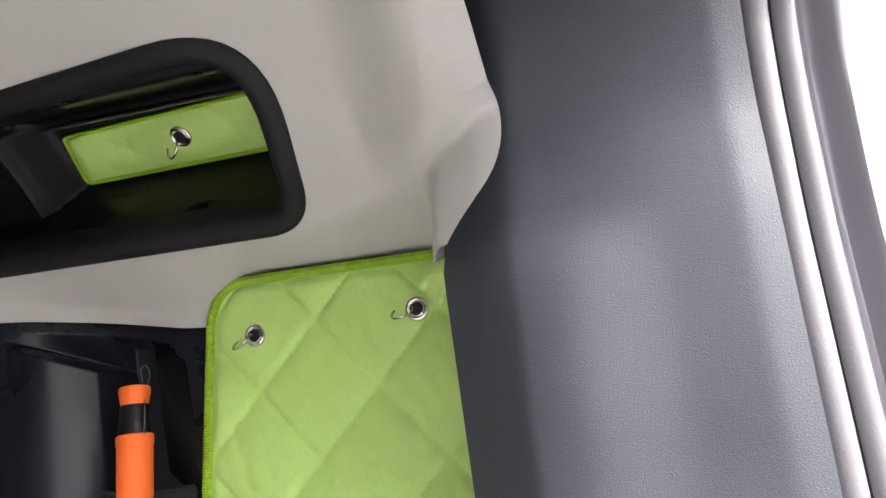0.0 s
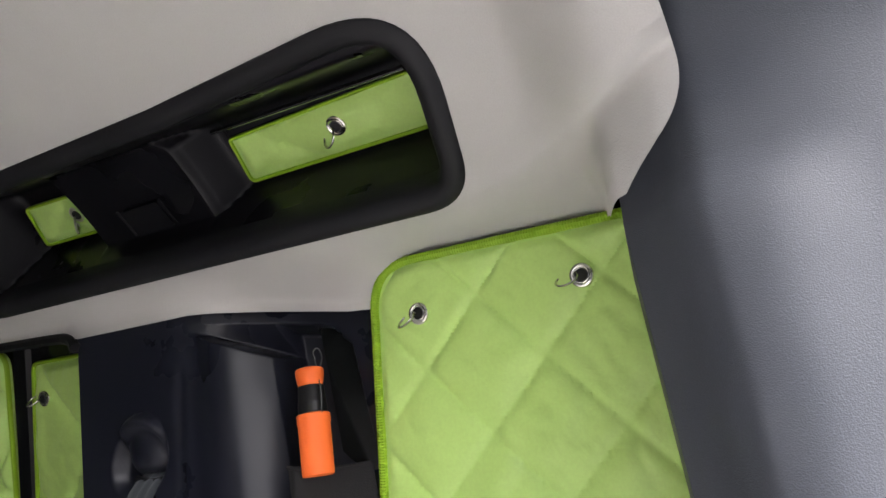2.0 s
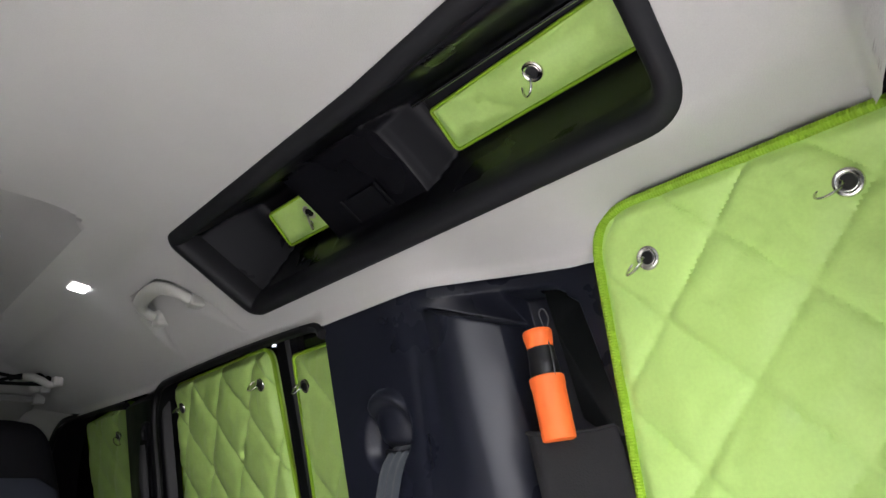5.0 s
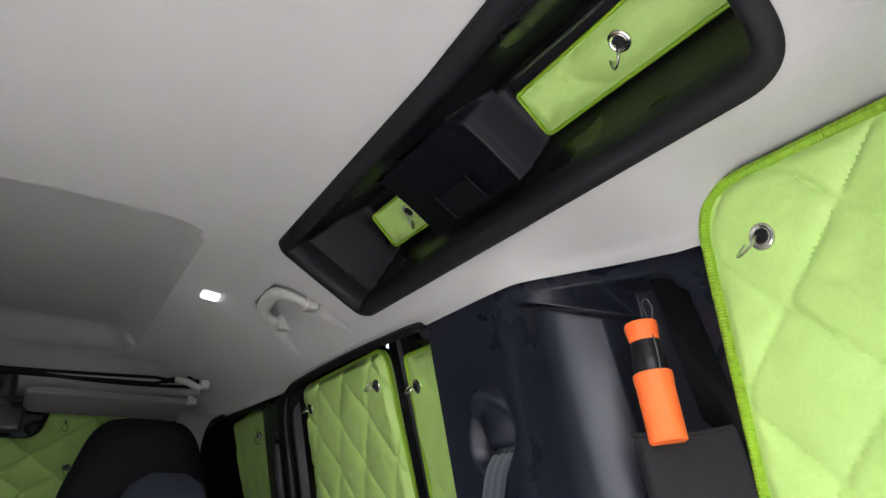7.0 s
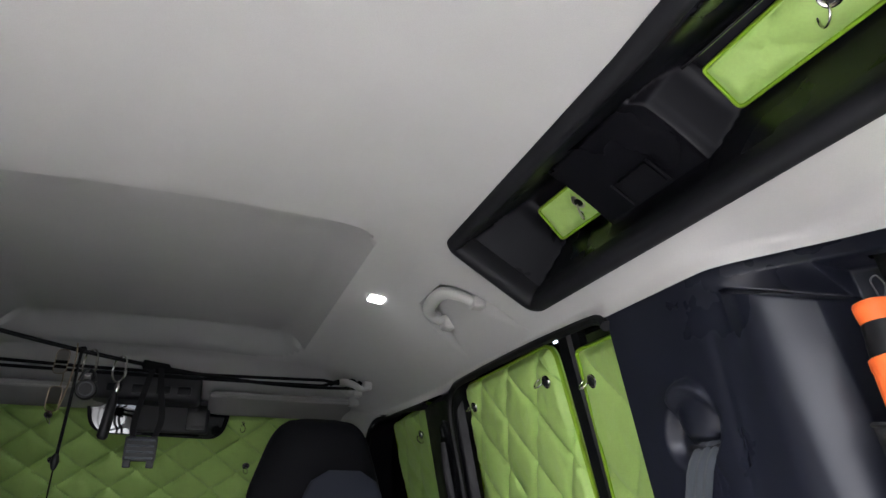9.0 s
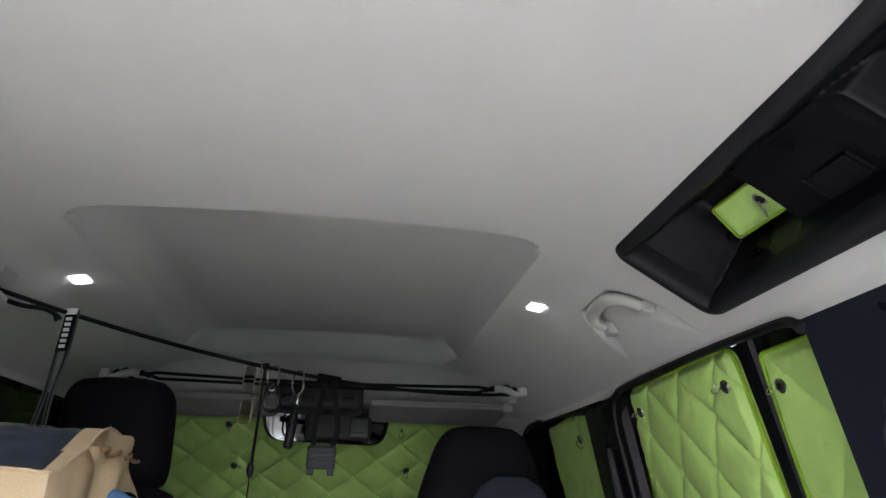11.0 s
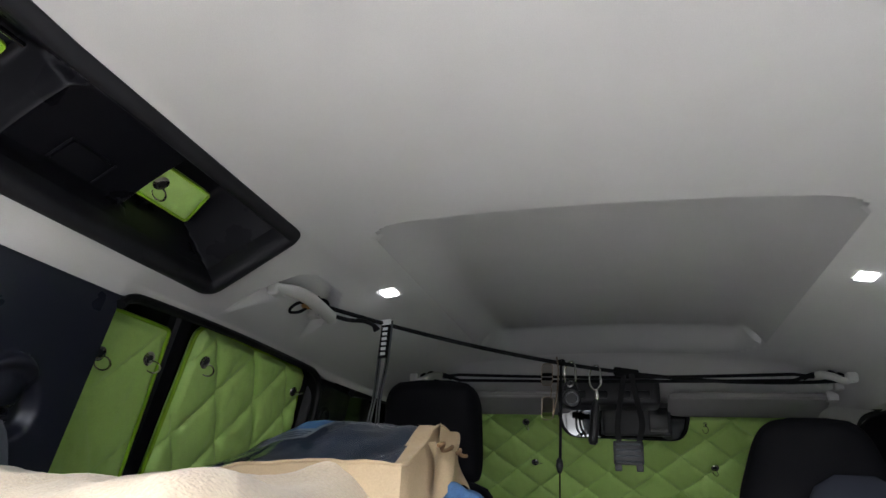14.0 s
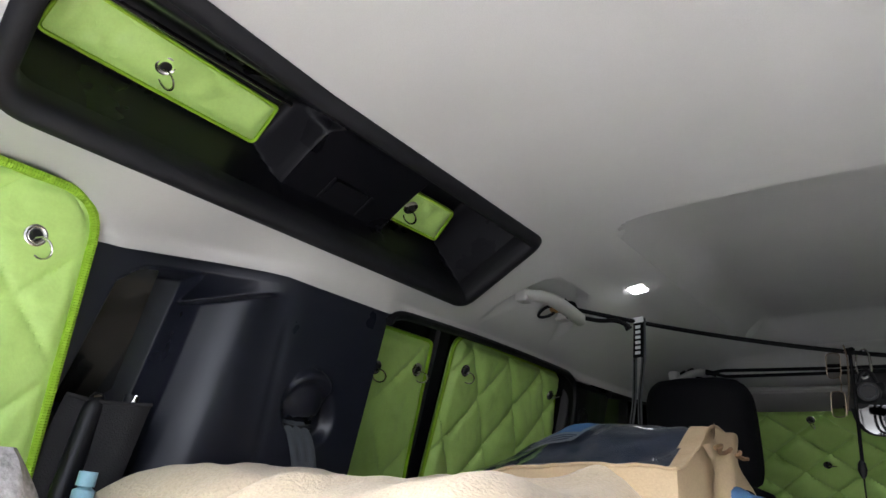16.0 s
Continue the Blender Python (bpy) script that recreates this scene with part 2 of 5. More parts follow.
# the headliner's lower edge from the rear forwards: round the pillar, over the window cover, along the panel
EDGE = [(0.546, -0.15, 1.684), (0.548, 0.085, 1.684), (0.556, 0.105, 1.684), (0.584, 0.146, 1.682), (0.600, 0.155, 1.676), (0.645, 0.164, 1.694), (0.705, 0.175, 1.722), (0.765, 0.192, 1.745),
        (0.773, 0.24, 1.752), (0.774, 0.33, 1.752), (0.776, 0.412, 1.752), (0.786, 0.428, 1.750), (0.790, 0.446, 1.738), (0.792, 0.462, 1.714), (0.788, 0.480, 1.697)]
EDGE += [tuple(outward(lerp(q, [0.46, 0.667, 0.95], [0.696, 0.699, 0.701]), q, panel_top(q), swing(q))) for q in span(0.46, 0.95, 49)]
EDGE += [(0.713, 1.0, 1.716), (0.718, 1.3, 1.728), (0.722, 1.68, 1.726), (0.722, 1.74, 1.718), (0.70, 2.35, 1.722), (0.68, 2.6, 1.66)]


def edge_x(y):
    return lerp(y, [p[1] for p in EDGE], [p[0] for p in EDGE])


def edge_z(y):
    return lerp(y, [p[1] for p in EDGE], [p[2] for p in EDGE])


def eased(y, xs, ys, w=0.012):
    return sum(lerp(y + d * w, xs, ys) for d in (-1.5, -1, -0.5, 0, 0.5, 1, 1.5)) / 7


def controls(y):
    lx = eased(y, [0, 0.085, 0.12, 0.15, 0.20, 0.28, 3], [0.548, 0.550, 0.572, 0.597, 0.640, 0.682, 0.685], 0.02)
    lz = eased(y, [0, 0.10, 0.15, 0.28, 3], [1.80, 1.79, 1.775, 1.757, 1.757], 0.02)
    ex, ez = edge_x(y), edge_z(y)
    drop = 0.11 * smooth(y, 2.325, 2.53)
    P = [(0, 1.902 - drop), (0.2, 1.899 - drop), (0.40, 1.887 - drop), (0.485, 1.875 - drop), (0.515, 1.866 - drop),
         (0.515 + (lx - 0.515) * 0.5, 1.866 - drop * 0.7 + (lz - 1.866) * 0.5), (lx - 0.02, lz + 0.0125 - drop * 0.3), (lx, lz - drop * 0.2),
         (lx + (ex - lx) * 0.7, lz * 0.6 + ez * 0.4), (ex, ez + min(0.018, (lz - ez) * 0.45)), (ex + 0.002, ez)]
    # a soft rib crosses the roof just inside the tailgate
    rib = 0.050 * smooth(0.225 - y, 0.0, 0.10)
    P = [(x - rib * g * 0.5, z - rib * g) for (x, z), g in zip(P, (0.5, 0.5, 0.6, 0.8, 0.9, 1.0, 0.5, 0.15, 0, 0, 0))]
    return P


def profile(s, y):
    """a point of the headliner's half section; s from the middle (0) to the lower edge (1)"""
    P = controls(y)
    P = [(2 * P[0][0] - P[1][0], P[1][1])] + P + [(2 * P[-1][0] - P[-2][0], 2 * P[-1][1] - P[-2][1])]
    m = len(P) - 2
    f = s * (m - 1) + 0.5
    i = min(int(f), m - 1)
    t = f - i
    a, b, c = P[i], P[i + 1], P[i + 2] if i + 2 < len(P) else P[i + 1]
    w = (0.5 * (1 - t) ** 2, 0.5 + t * (1 - t), 0.5 * t * t)
    return (w[0] * a[0] + w[1] * b[0] + w[2] * c[0], w[0] * a[1] + w[1] * b[1] + w[2] * c[1])


def recess(x, y):
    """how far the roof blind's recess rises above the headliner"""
    dx = 0.405 - abs(x)
    top = 0.35 * smooth(dx, 0, 0.014) + 0.65 * smooth(dx, 0, 0.075)
    rear = smooth(y, 1.160, 1.168)
    front = smooth(-y, -2.335, -2.160)
    corner = Vector((max(0, 0.07 - dx), max(0, 1.231 - y))).length
    k = smooth(-corner, -0.0705, -0.060) if y < 1.231 and dx < 0.07 else 1
    if y > 2.13 and dx < 0.13:
        k = smooth(-Vector((0.13 - dx, max(0, y - 2.13) * 0.65)).length, -0.132, -0.070)
    return 0.058 * top * rear * front * k


def handle_bowl(x, y):
    """a pocket under each rear grab handle: a crisp arch on the roof side that fades out towards the door"""
    v = (abs(x) - 0.511) / 0.84
    e = 0.048 + 280 * (y - 1.345) ** 4
    ends = smooth(0.145 - abs(y - 1.345), 0.0, 0.04)
    return 0.032 * smooth(v - e, -0.003, 0.010) * smooth(e + 0.10 - v, 0.0, 0.085) * ends


def roof_point(s, y, side):
    if y < 0.32:
        e = rear_edge(profile(s, 0.10)[1])
        y = e + (y - 0.05) * (0.32 - e) / 0.27
    x, z = profile(s, y)
    up = recess(x, y)
    b = handle_bowl(x, y)
    return (side * (x + b * 0.5), y, z + up + b * 0.85)


# the overhead console's face: y along the roof, v down the slope, d out through the roof
UP, LOW = Vector((0.511, 0, 1.868)), Vector((0.681, 0, 1.760))
SLOPE = (LOW - UP).normalized()
OUT = Vector((-SLOPE.z, 0, SLOPE.x))
WIDTH = (LOW - UP).length


def console_point(y, v, d, side):
    p = UP + (SLOPE * v if v > 0 else Vector((0.97 * v, 0, -0.26 * v))) + OUT * d
    return (side * p.x, y, p.z)


def rear_edge(z):
    return eased(z, [1.60, 1.684, 1.690, 1.70, 1.712, 1.725, 1.745, 1.77, 1.816, 1.90], [0.146, 0.146, 0.133, 0.115, 0.099, 0.088, 0.081, 0.081, 0.088, 0.098])


CONSOLE = rounded([(1.138, 0.0), (1.133, WIDTH), (0.306, WIDTH), (0.270, -0.019), (0.60, -0.003)], [0.03, 0.035, 0.062, 0.088, 0.15], 12)


def inside(poly, x, y):
    k, hit = len(poly), False
    for i in range(k):
        a, b = poly[i - 1], poly[i]
        if (a[1] > y) != (b[1] > y) and x < a[0] + (b[0] - a[0]) * (y - a[1]) / (b[1] - a[1]):
            hit = not hit
    return hit


HOLE_LINE = inset(CONSOLE, 0.012)


def roof_keep(side):
    def keep(s, y):
        if y < 0.32:
            e = rear_edge(profile(s, 0.10)[1])
            y = e + (y - 0.05) * (0.32 - e) / 0.27
        if in_blind(s, y):
            return False
        x, z = profile(s, y)
        v = (Vector((x, 0, z)) - UP).dot(SLOPE)
        return not inside(HOLE_LINE, y, v)
    return keep


ys = sorted(set([round(v, 4) for v in span(0.05, 0.32, 45) + span(0.32, 1.15, 83) + span(1.15, 1.24, 60) + span(1.24, 1.50, 44) + span(1.50, 2.25, 55) + span(2.25, 2.34, 22) + span(2.34, 2.58, 18)]))
ss = span(0, 0.5, 60) + span(0.5, 1, 80)[1:]
# a little darker than HEADLINER: the recess's shade is put into this colour
SHADED_BLIND = material("roof blind fabric toned for shade", (0.44, 0.432, 0.420), 0.9, grain=0.0006, size=800, vary=0.06)


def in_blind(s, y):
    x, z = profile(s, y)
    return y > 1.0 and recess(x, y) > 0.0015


# every face inside the recess takes the shade-toned blind colour
blind = part("roof_blind", join(*[grid(lambda s, y, k=side: roof_point(s, y, k), span(0, 0.5, 60), [y for y in ys if 1.1 < y < 2.35], in_blind) for side in (1, -1)]), SHADED_BLIND)
tagged(blind, "fabric blind lining the shallow roof recess, toned darker for its shade", "roof blind", kind="structure")
headliner = part("ceiling", join(*[grid(lambda s, y, k=side: roof_point(s, y, k), ss, ys, roof_keep(side)) for side in (1, -1)]), HEADLINER)
bmw = bmesh.new()
bmw.from_mesh(headliner.data)
bmesh.ops.remove_doubles(bmw, verts=bmw.verts, dist=0.0004)
bmesh.ops.recalc_face_normals(bmw, faces=bmw.faces)
bmw.to_mesh(headliner.data)
bmw.free()
tagged(headliner, "pale grey fabric headliner with a recessed roof blind", "ceiling", kind="structure")


# == body shell: roof, walls, floor, ground ==
tagged(part("roof", box((-0.95, -0.13, 1.985), (0.95, 2.75, 2.01), 0.004), PAINT), "grey painted steel roof skin", "roof", kind="structure")
tagged(part("floor", box((-0.93, -0.12, 1.02), (0.93, 1.72, 1.06), 0.004), CARPET), "load floor covered with grey carpet", "floor", kind="structure")
tagged(part("floor_front", box((-0.93, 1.72, 0.55), (0.93, 3.3, 0.60), 0.004), CARPET), "grey cab floor mat", "floor", kind="structure")
# added and unseen: the front wall and front roof sheet keep sky light out
tagged(part("wall_front_closing", box((-0.95, 3.28, 0.5), (0.95, 3.31, 2.0), 0.004), PAINT), "unseen closing sheet ahead of the windscreen", "wall", kind="structure")
tagged(part("roof_front_closing", box((-0.95, 2.75, 1.985), (0.95, 3.31, 2.01), 0.004), PAINT), "unseen closing sheet above the dashboard", "roof", kind="structure")
tagged(part("ground", grid(lambda x, y: (x, y, 0.0), span(-60, 60, 8), span(-60, 60, 8)), CONCRETE), "damp grey concrete yard", "ground", kind="structure")


def wall(side, name):
    x0, x1 = 0.93, 0.955
    bits = []
    for y0, y1, z0, z1 in ((-0.13, 1.42, 0.4, 1.986), (1.62, 3.3, 0.4, 1.986), (1.42, 1.62, 0.4, 1.765), (1.42, 1.62, 1.850, 1.986)):
        lo, hi = (x0, y0, z0), (x1, y1, z1)
        V = [(side * (hi[0] if i & 1 else lo[0]), hi[1] if i & 2 else lo[1], hi[2] if i & 4 else lo[2]) for i in range(8)]
        bits.append((V, [(0, 1, 3, 2), (4, 6, 7, 5), (0, 4, 5, 1), (2, 3, 7, 6), (0, 2, 6, 4), (1, 5, 7, 3)]))
    tagged(part(name, join(*bits), PAINT), "painted steel side of the body", "wall", kind="structure")
    # the closed corner outside the tailgate opening
    lo, hi = (0.60, -0.13, 0.4), (0.93, -0.10, 1.986)
    V = [(side * (hi[0] if i & 1 else lo[0]), hi[1] if i & 2 else lo[1], hi[2] if i & 4 else lo[2]) for i in range(8)]
    tagged(part(name + "_corner", (V, [(0, 1, 3, 2), (4, 6, 7, 5), (0, 4, 5, 1), (2, 3, 7, 6), (0, 2, 6, 4), (1, 5, 7, 3)]), PAINT), "painted steel corner beside the tailgate opening", "wall", kind="structure")


wall(1, "wall_right")
wall(-1, "wall_left")
tagged(part("trim_rear_header", box((-0.6, -0.12, 1.90), (0.6, 0.10, 1.93), 0.005), GREY_PLASTIC), "dark grey plastic header trim over the tailgate", "trim", kind="structure")
tagged(part("wall_rear_low", box((-0.95, -0.13, 0.4), (0.95, -0.10, 1.05), 0.004), PAINT), "painted steel sill under the tailgate opening", "wall", kind="structure")


# == rear pillar trims ==
def pillar_trim(side, name):
    ys_ = span(-0.098, 0.147, 40)

    def low_x(z):
        return 0.586 + 0.02 * (1.686 - z)

    def fn(w, y):
        facet = 0.28 * max(0.0, -0.076 - y)
        # w 0..1 runs down the section, then the trim goes on below the headliner's edge
        if w < 0.5:
            z = 1.93 + (edge_z(y) - 1.93) * w / 0.5
            return (side * (edge_x(y) + 0.010 + 0.012 * smooth(y, 0.07, 0.12) - 0.045 * smooth(z, 1.74, 1.93) + facet), y, z)
        z = edge_z(y) - (w - 0.5) / 0.5 * 0.66
        x = edge_x(y) + 0.010 + 0.012 * smooth(y, 0.07, 0.12) * smooth(z, 1.66, 1.684) + 0.02 * (edge_z(y) - z)
        x -= 0.010 * smooth(y, -0.03, 0.05) * (1 - smooth(y, 0.05, 0.147)) * smooth(1.69 - z, 0.0, 0.05)
        return (side * (x + facet), y - 0.10 * (1.686 - z) * smooth(y, 0.0, 0.147), z)
    front = grid(fn, span(0, 1, 80), ys_)
    # the return towards the window

    def back(u, z):
        p = fn(0.5 + 0.5 * (1.686 - z) / 0.66, 0.147)
        return (p[0] + side * 0.28 * u, p[1] + 0.04 * u + 0.004 * math.sin(math.pi * u), z)
    ret = grid(back, span(0, 1, 8), span(1.0, 1.686, 20))
    tagged(part(name, join(front, ret), GREY_PLASTIC), "grained dark grey plastic pillar trim beside the tailgate", "trim", kind="structure")


pillar_trim(1, "trim_rear_pillar_right")
pillar_trim(-1, "trim_rear_pillar_left")


# == overhead consoles ==
GLOSS_BLACK = material("glossy black trim", (0.006, 0.006, 0.007), 0.08, vary=0.1, coat=0.5)


def soft_min(a, b, k):
    """the lesser of two heights, with the join rounded over k"""
    h = max(k - abs(a - b), 0.0) / k
    return min(a, b) - h * h * k / 4


def well_depth(y, v):
    """depth of the console's well under its face"""
    w = v / WIDTH
    deep = 0.113 + 0.02 * smooth(y, 0.7, 1.0)
    d = deep * smooth(v, 0.020, 0.078) ** 0.8 * smooth(WIDTH - v, 0.018, 0.041) ** 0.7
    d *= smooth(y, 0.300, 0.340) ** 0.7
    # the raised block between the two small windows
    yb = y - 0.026 * smooth(0.072 - v, 0.0, 0.035)
    block = smooth(y, 0.628, 0.634) * smooth(0.915 - y, 0.0, 0.012)
    rise = lerp(yb, [0.632, 0.640, 0.672, 0.679, 0.684, 0.690, 0.90], [0.113, 0.108, 0.069, 0.062, 0.0590, 0.0585, 0.0640]) + 0.008 * math.sin(w * 3)
    rise -= 0.0022 * math.exp(-((yb - 0.6835) / 0.0045) ** 2)
    d = soft_min(d, deep * (1 - block) + rise * block, 0.010)
    # the front end: a flat plate that slopes up to the rim, with a small step at its foot
    plate = 0.005 + 0.104 * max(0.0, 1.126 - y) / 0.050
    if y > 1.0:
        d = soft_min(d, plate + 0.003 * smooth(1.078 - y, 0.0, 0.004), 0.008)
    return max(d, 0.0)


def console(side):
    c = thing("overhead_console", "black moulded overhead console with deep wells set into the headliner", "console", "overhead consoles", (side * 0.6, 0.7, 1.81))
    # rim: a soft rounded frame, proud of the headliner
    lines = []
    for k, (off, d) in enumerate(((-0.002, 0.006), (-0.001, -0.004), (0.005, -0.009), (0.014, -0.010), (0.022, -0.006), (0.026, 0.002), (0.027, 0.014), (0.027, 0.03))):
        lines.append([console_point(p[0], p[1], d, side) for p in inset(CONSOLE, off)])
    n = len(CONSOLE)
    V = [p for ln in lines for p in ln]
    F = [(j * n + i, j * n + (i + 1) % n, (j + 1) * n + (i + 1) % n, (j + 1) * n + i) for j in range(len(lines) - 1) for i in range(n)]
    part("rim", (V, F), RIM_PLASTIC, c, "soft matt black rim")
    well = inset(CONSOLE, 0.013)
    part("well", grid(lambda y, v: console_point(y, v, well_depth(y, v) + 0.004, side), sorted(set(span(0.272, 0.62, 64) + span(0.62, 0.66, 20) + span(0.66, 0.72, 40) + span(0.72, 0.90, 30) + span(0.90, 0.93, 14) + span(0.93, 1.13, 50))), span(0.010, WIDTH - 0.010, 60), lambda y, v: inside(well, y, v)), WELL_PLASTIC, c, "glossy black well")
    # a glossy bead along the top of the rear window
    part("window_bead", tube([console_point(0.352 + 0.272 * k / 12, 0.074 - 0.004 * k / 12, 0.086, side) for k in range(13)], 0.0032, 8), GLOSS_BLACK, c, "glossy black window bead")
    # a small blind panel with two clip slots on the block
    pan = rounded([(0.752, 0.124), (0.822, 0.124), (0.822, 0.164), (0.752, 0.164)], 0.004, 3)
    V = [console_point(p[0], p[1], 0.0625, side) for p in pan] + [console_point(p[0], p[1], 0.076, side) for p in pan]
    m = len(pan)
    part("blanking_panel", (V, [tuple(range(m))] + [(i, (i + 1) % m, m + (i + 1) % m, m + i) for i in range(m)]), BLACK_PLASTIC, c)
    for yy in (0.748, 0.828):
        part("clip", tube([console_point(yy, 0.122 + 0.042 * k / 5, 0.0640, side) for k in range(6)], 0.0022, 6), BLACK_PLASTIC, c)
    return c


console(1)
console(-1)


# == quilted window covers ==
def cover(name, frame_, outline, radii, nodes, diag, label, group, eyelets, puff=0.007, ring_turn=1.0, edge=0.004, step=0.008, tape=BINDING):
    """frame_: (origin, along, up, inward); outline in along/up metres; nodes: a seam crossing; eyelets: (u, v, ring angle)"""
    o, ua, va, na = [Vector(q) for q in frame_]
    poly = rounded(outline, radii, 8)
    v0, v1 = min(p[1] for p in poly), max(p[1] for p in poly)
    cu = sum(p[0] for p in poly) / len(poly)
    th = thing(name, label, "window cover", group, tuple(o + ua * cu + va * v0))
    nv = max(8, int((v1 - v0) / step))
    rows = [v0 + (v1 - v0) * (0.5 - 0.5 * math.cos(math.pi * j / nv)) * 0.9995 + 1e-5 for j in range(nv + 1)]
    nu = max(8, int((max(p[0] for p in poly) - min(p[0] for p in poly)) / step))

    def height(u, v, m):
        a = ((u - nodes[0]) / diag[0] + (v - nodes[1]) / diag[1])
        b = ((u - nodes[0]) / diag[0] - (v - nodes[1]) / diag[1])
        sa, sb = abs(math.sin(math.pi * a)), abs(math.sin(math.pi * b))
        h = puff * (0.38 * (sa * sb) ** 0.5 + 0.62 * (1 - math.exp(-sa / 0.12)) * (1 - math.exp(-sb / 0.12)))
        h += 0.0025 * noise.noise(Vector((u * 17, v * 17, o.x * 7))) + 0.0046 * abs(noise.noise(Vector((u * 26 + v * 12, v * 22 - u * 9, 3 + o.x)))) + 0.0014 * abs(noise.noise(Vector((u * 60 - v * 35, v * 50, 9))))
        return h * smooth(m, 0.0, 0.02)
    V, F = [], []
    for v in rows:
        lim = limits(poly, v) or limits(poly, v + 1e-4) or limits(poly, v - 1e-4)
        for i in range(nu + 1):
            u = lim[0] + (lim[1] - lim[0]) * i / nu
            m = min(u - lim[0], lim[1] - u, v - v0, v1 - v)
            V.append(o + ua * u + va * v + na * (0.004 + height(u, v, m)))
    n = nu + 1
    for j in range(nv):
        for i in range(nu):
            F.append((j * n + i, j * n + i + 1, (j + 1) * n + i + 1, (j + 1) * n + i))
    rim = [j * n for j in range(nv + 1)] + [nv * n + i for i in range(1, n)] + [j * n + nu for j in range(nv - 1, -1, -1)] + [i for i in range(nu - 1, 0, -1)]
    k = len(V)
    V += [V[i] - na * 0.008 for i in rim]
    F += [(rim[i], rim[(i + 1) % len(rim)], k + (i + 1) % len(rim), k + i) for i in range(len(rim))]
    F.append(tuple(k + i for i in range(len(rim))))
    part("quilt", (V, F), GREEN, th)
    line = [o + ua * p[0] + va * p[1] + na * 0.005 for p in poly]
    if edge > 0.0044:
        fine = []
        for p, q in zip(line, line[1:] + line[:1]):
            steps = max(1, round((q - p).length / 0.0016))
            fine += [p.lerp(q, j / steps) for j in range(steps)]
        part("binding", tube(fine, lambda w, c=len(fine) - 1: edge * (1.0 + 0.07 * math.cos(math.pi * round(w * c))), 8, True, 1.0, tuple(na)), tape, th, "lime ribbed edge binding")
    else:
        part("binding", tube(line, edge, 8, True, 1.35, tuple(na)), tape, th, "lime ribbed edge binding")
    for u, v, turn in eyelets:
        c = o + ua * u + va * v + na * (0.005 + puff * 0.85)
        e = part("eyelet", join(ring(c, na, 0.0105, 0.0028), ring(c + na * 0.001, na, 0.0078, 0.0014)), STEEL, th, "nickel eyelet")
        part("suction_cup", disc(c - na * 0.006, na, 0.0082, 0.010), HOLE, e, "black suction cup nub")
        q = radians(turn)
        rd = ua * math.cos(q) + va * math.sin(q)
        rn = (na * 0.55 + rd.cross(na) * 0.8).normalized()
        part("pull_ring", join(ring(c + rd * 0.0145 + na * 0.007, rn, 0.0125, 0.0011), ring(c + rd * 0.0145 + na * 0.0088, rn, 0.0125, 0.0011)), STEEL, e, "thin split ring")
    return th


def side_frame(side, lift=0.0, lean=0.36):
    """the leaning plane of the side windows: u is y, v is height along the lean from z = 1.70"""
    va = Vector((-side * lean, 0, 1)).normalized()
    na = Vector((-side * 1, 0, -lean)).normalized()
    return ((side * (0.790 + lift), 0, 1.70), (0, 1, 0), tuple(va), tuple(na))


L = math.sqrt(1 + 0.36 ** 2)


def zv(z):
    return (z - 1.70) * L


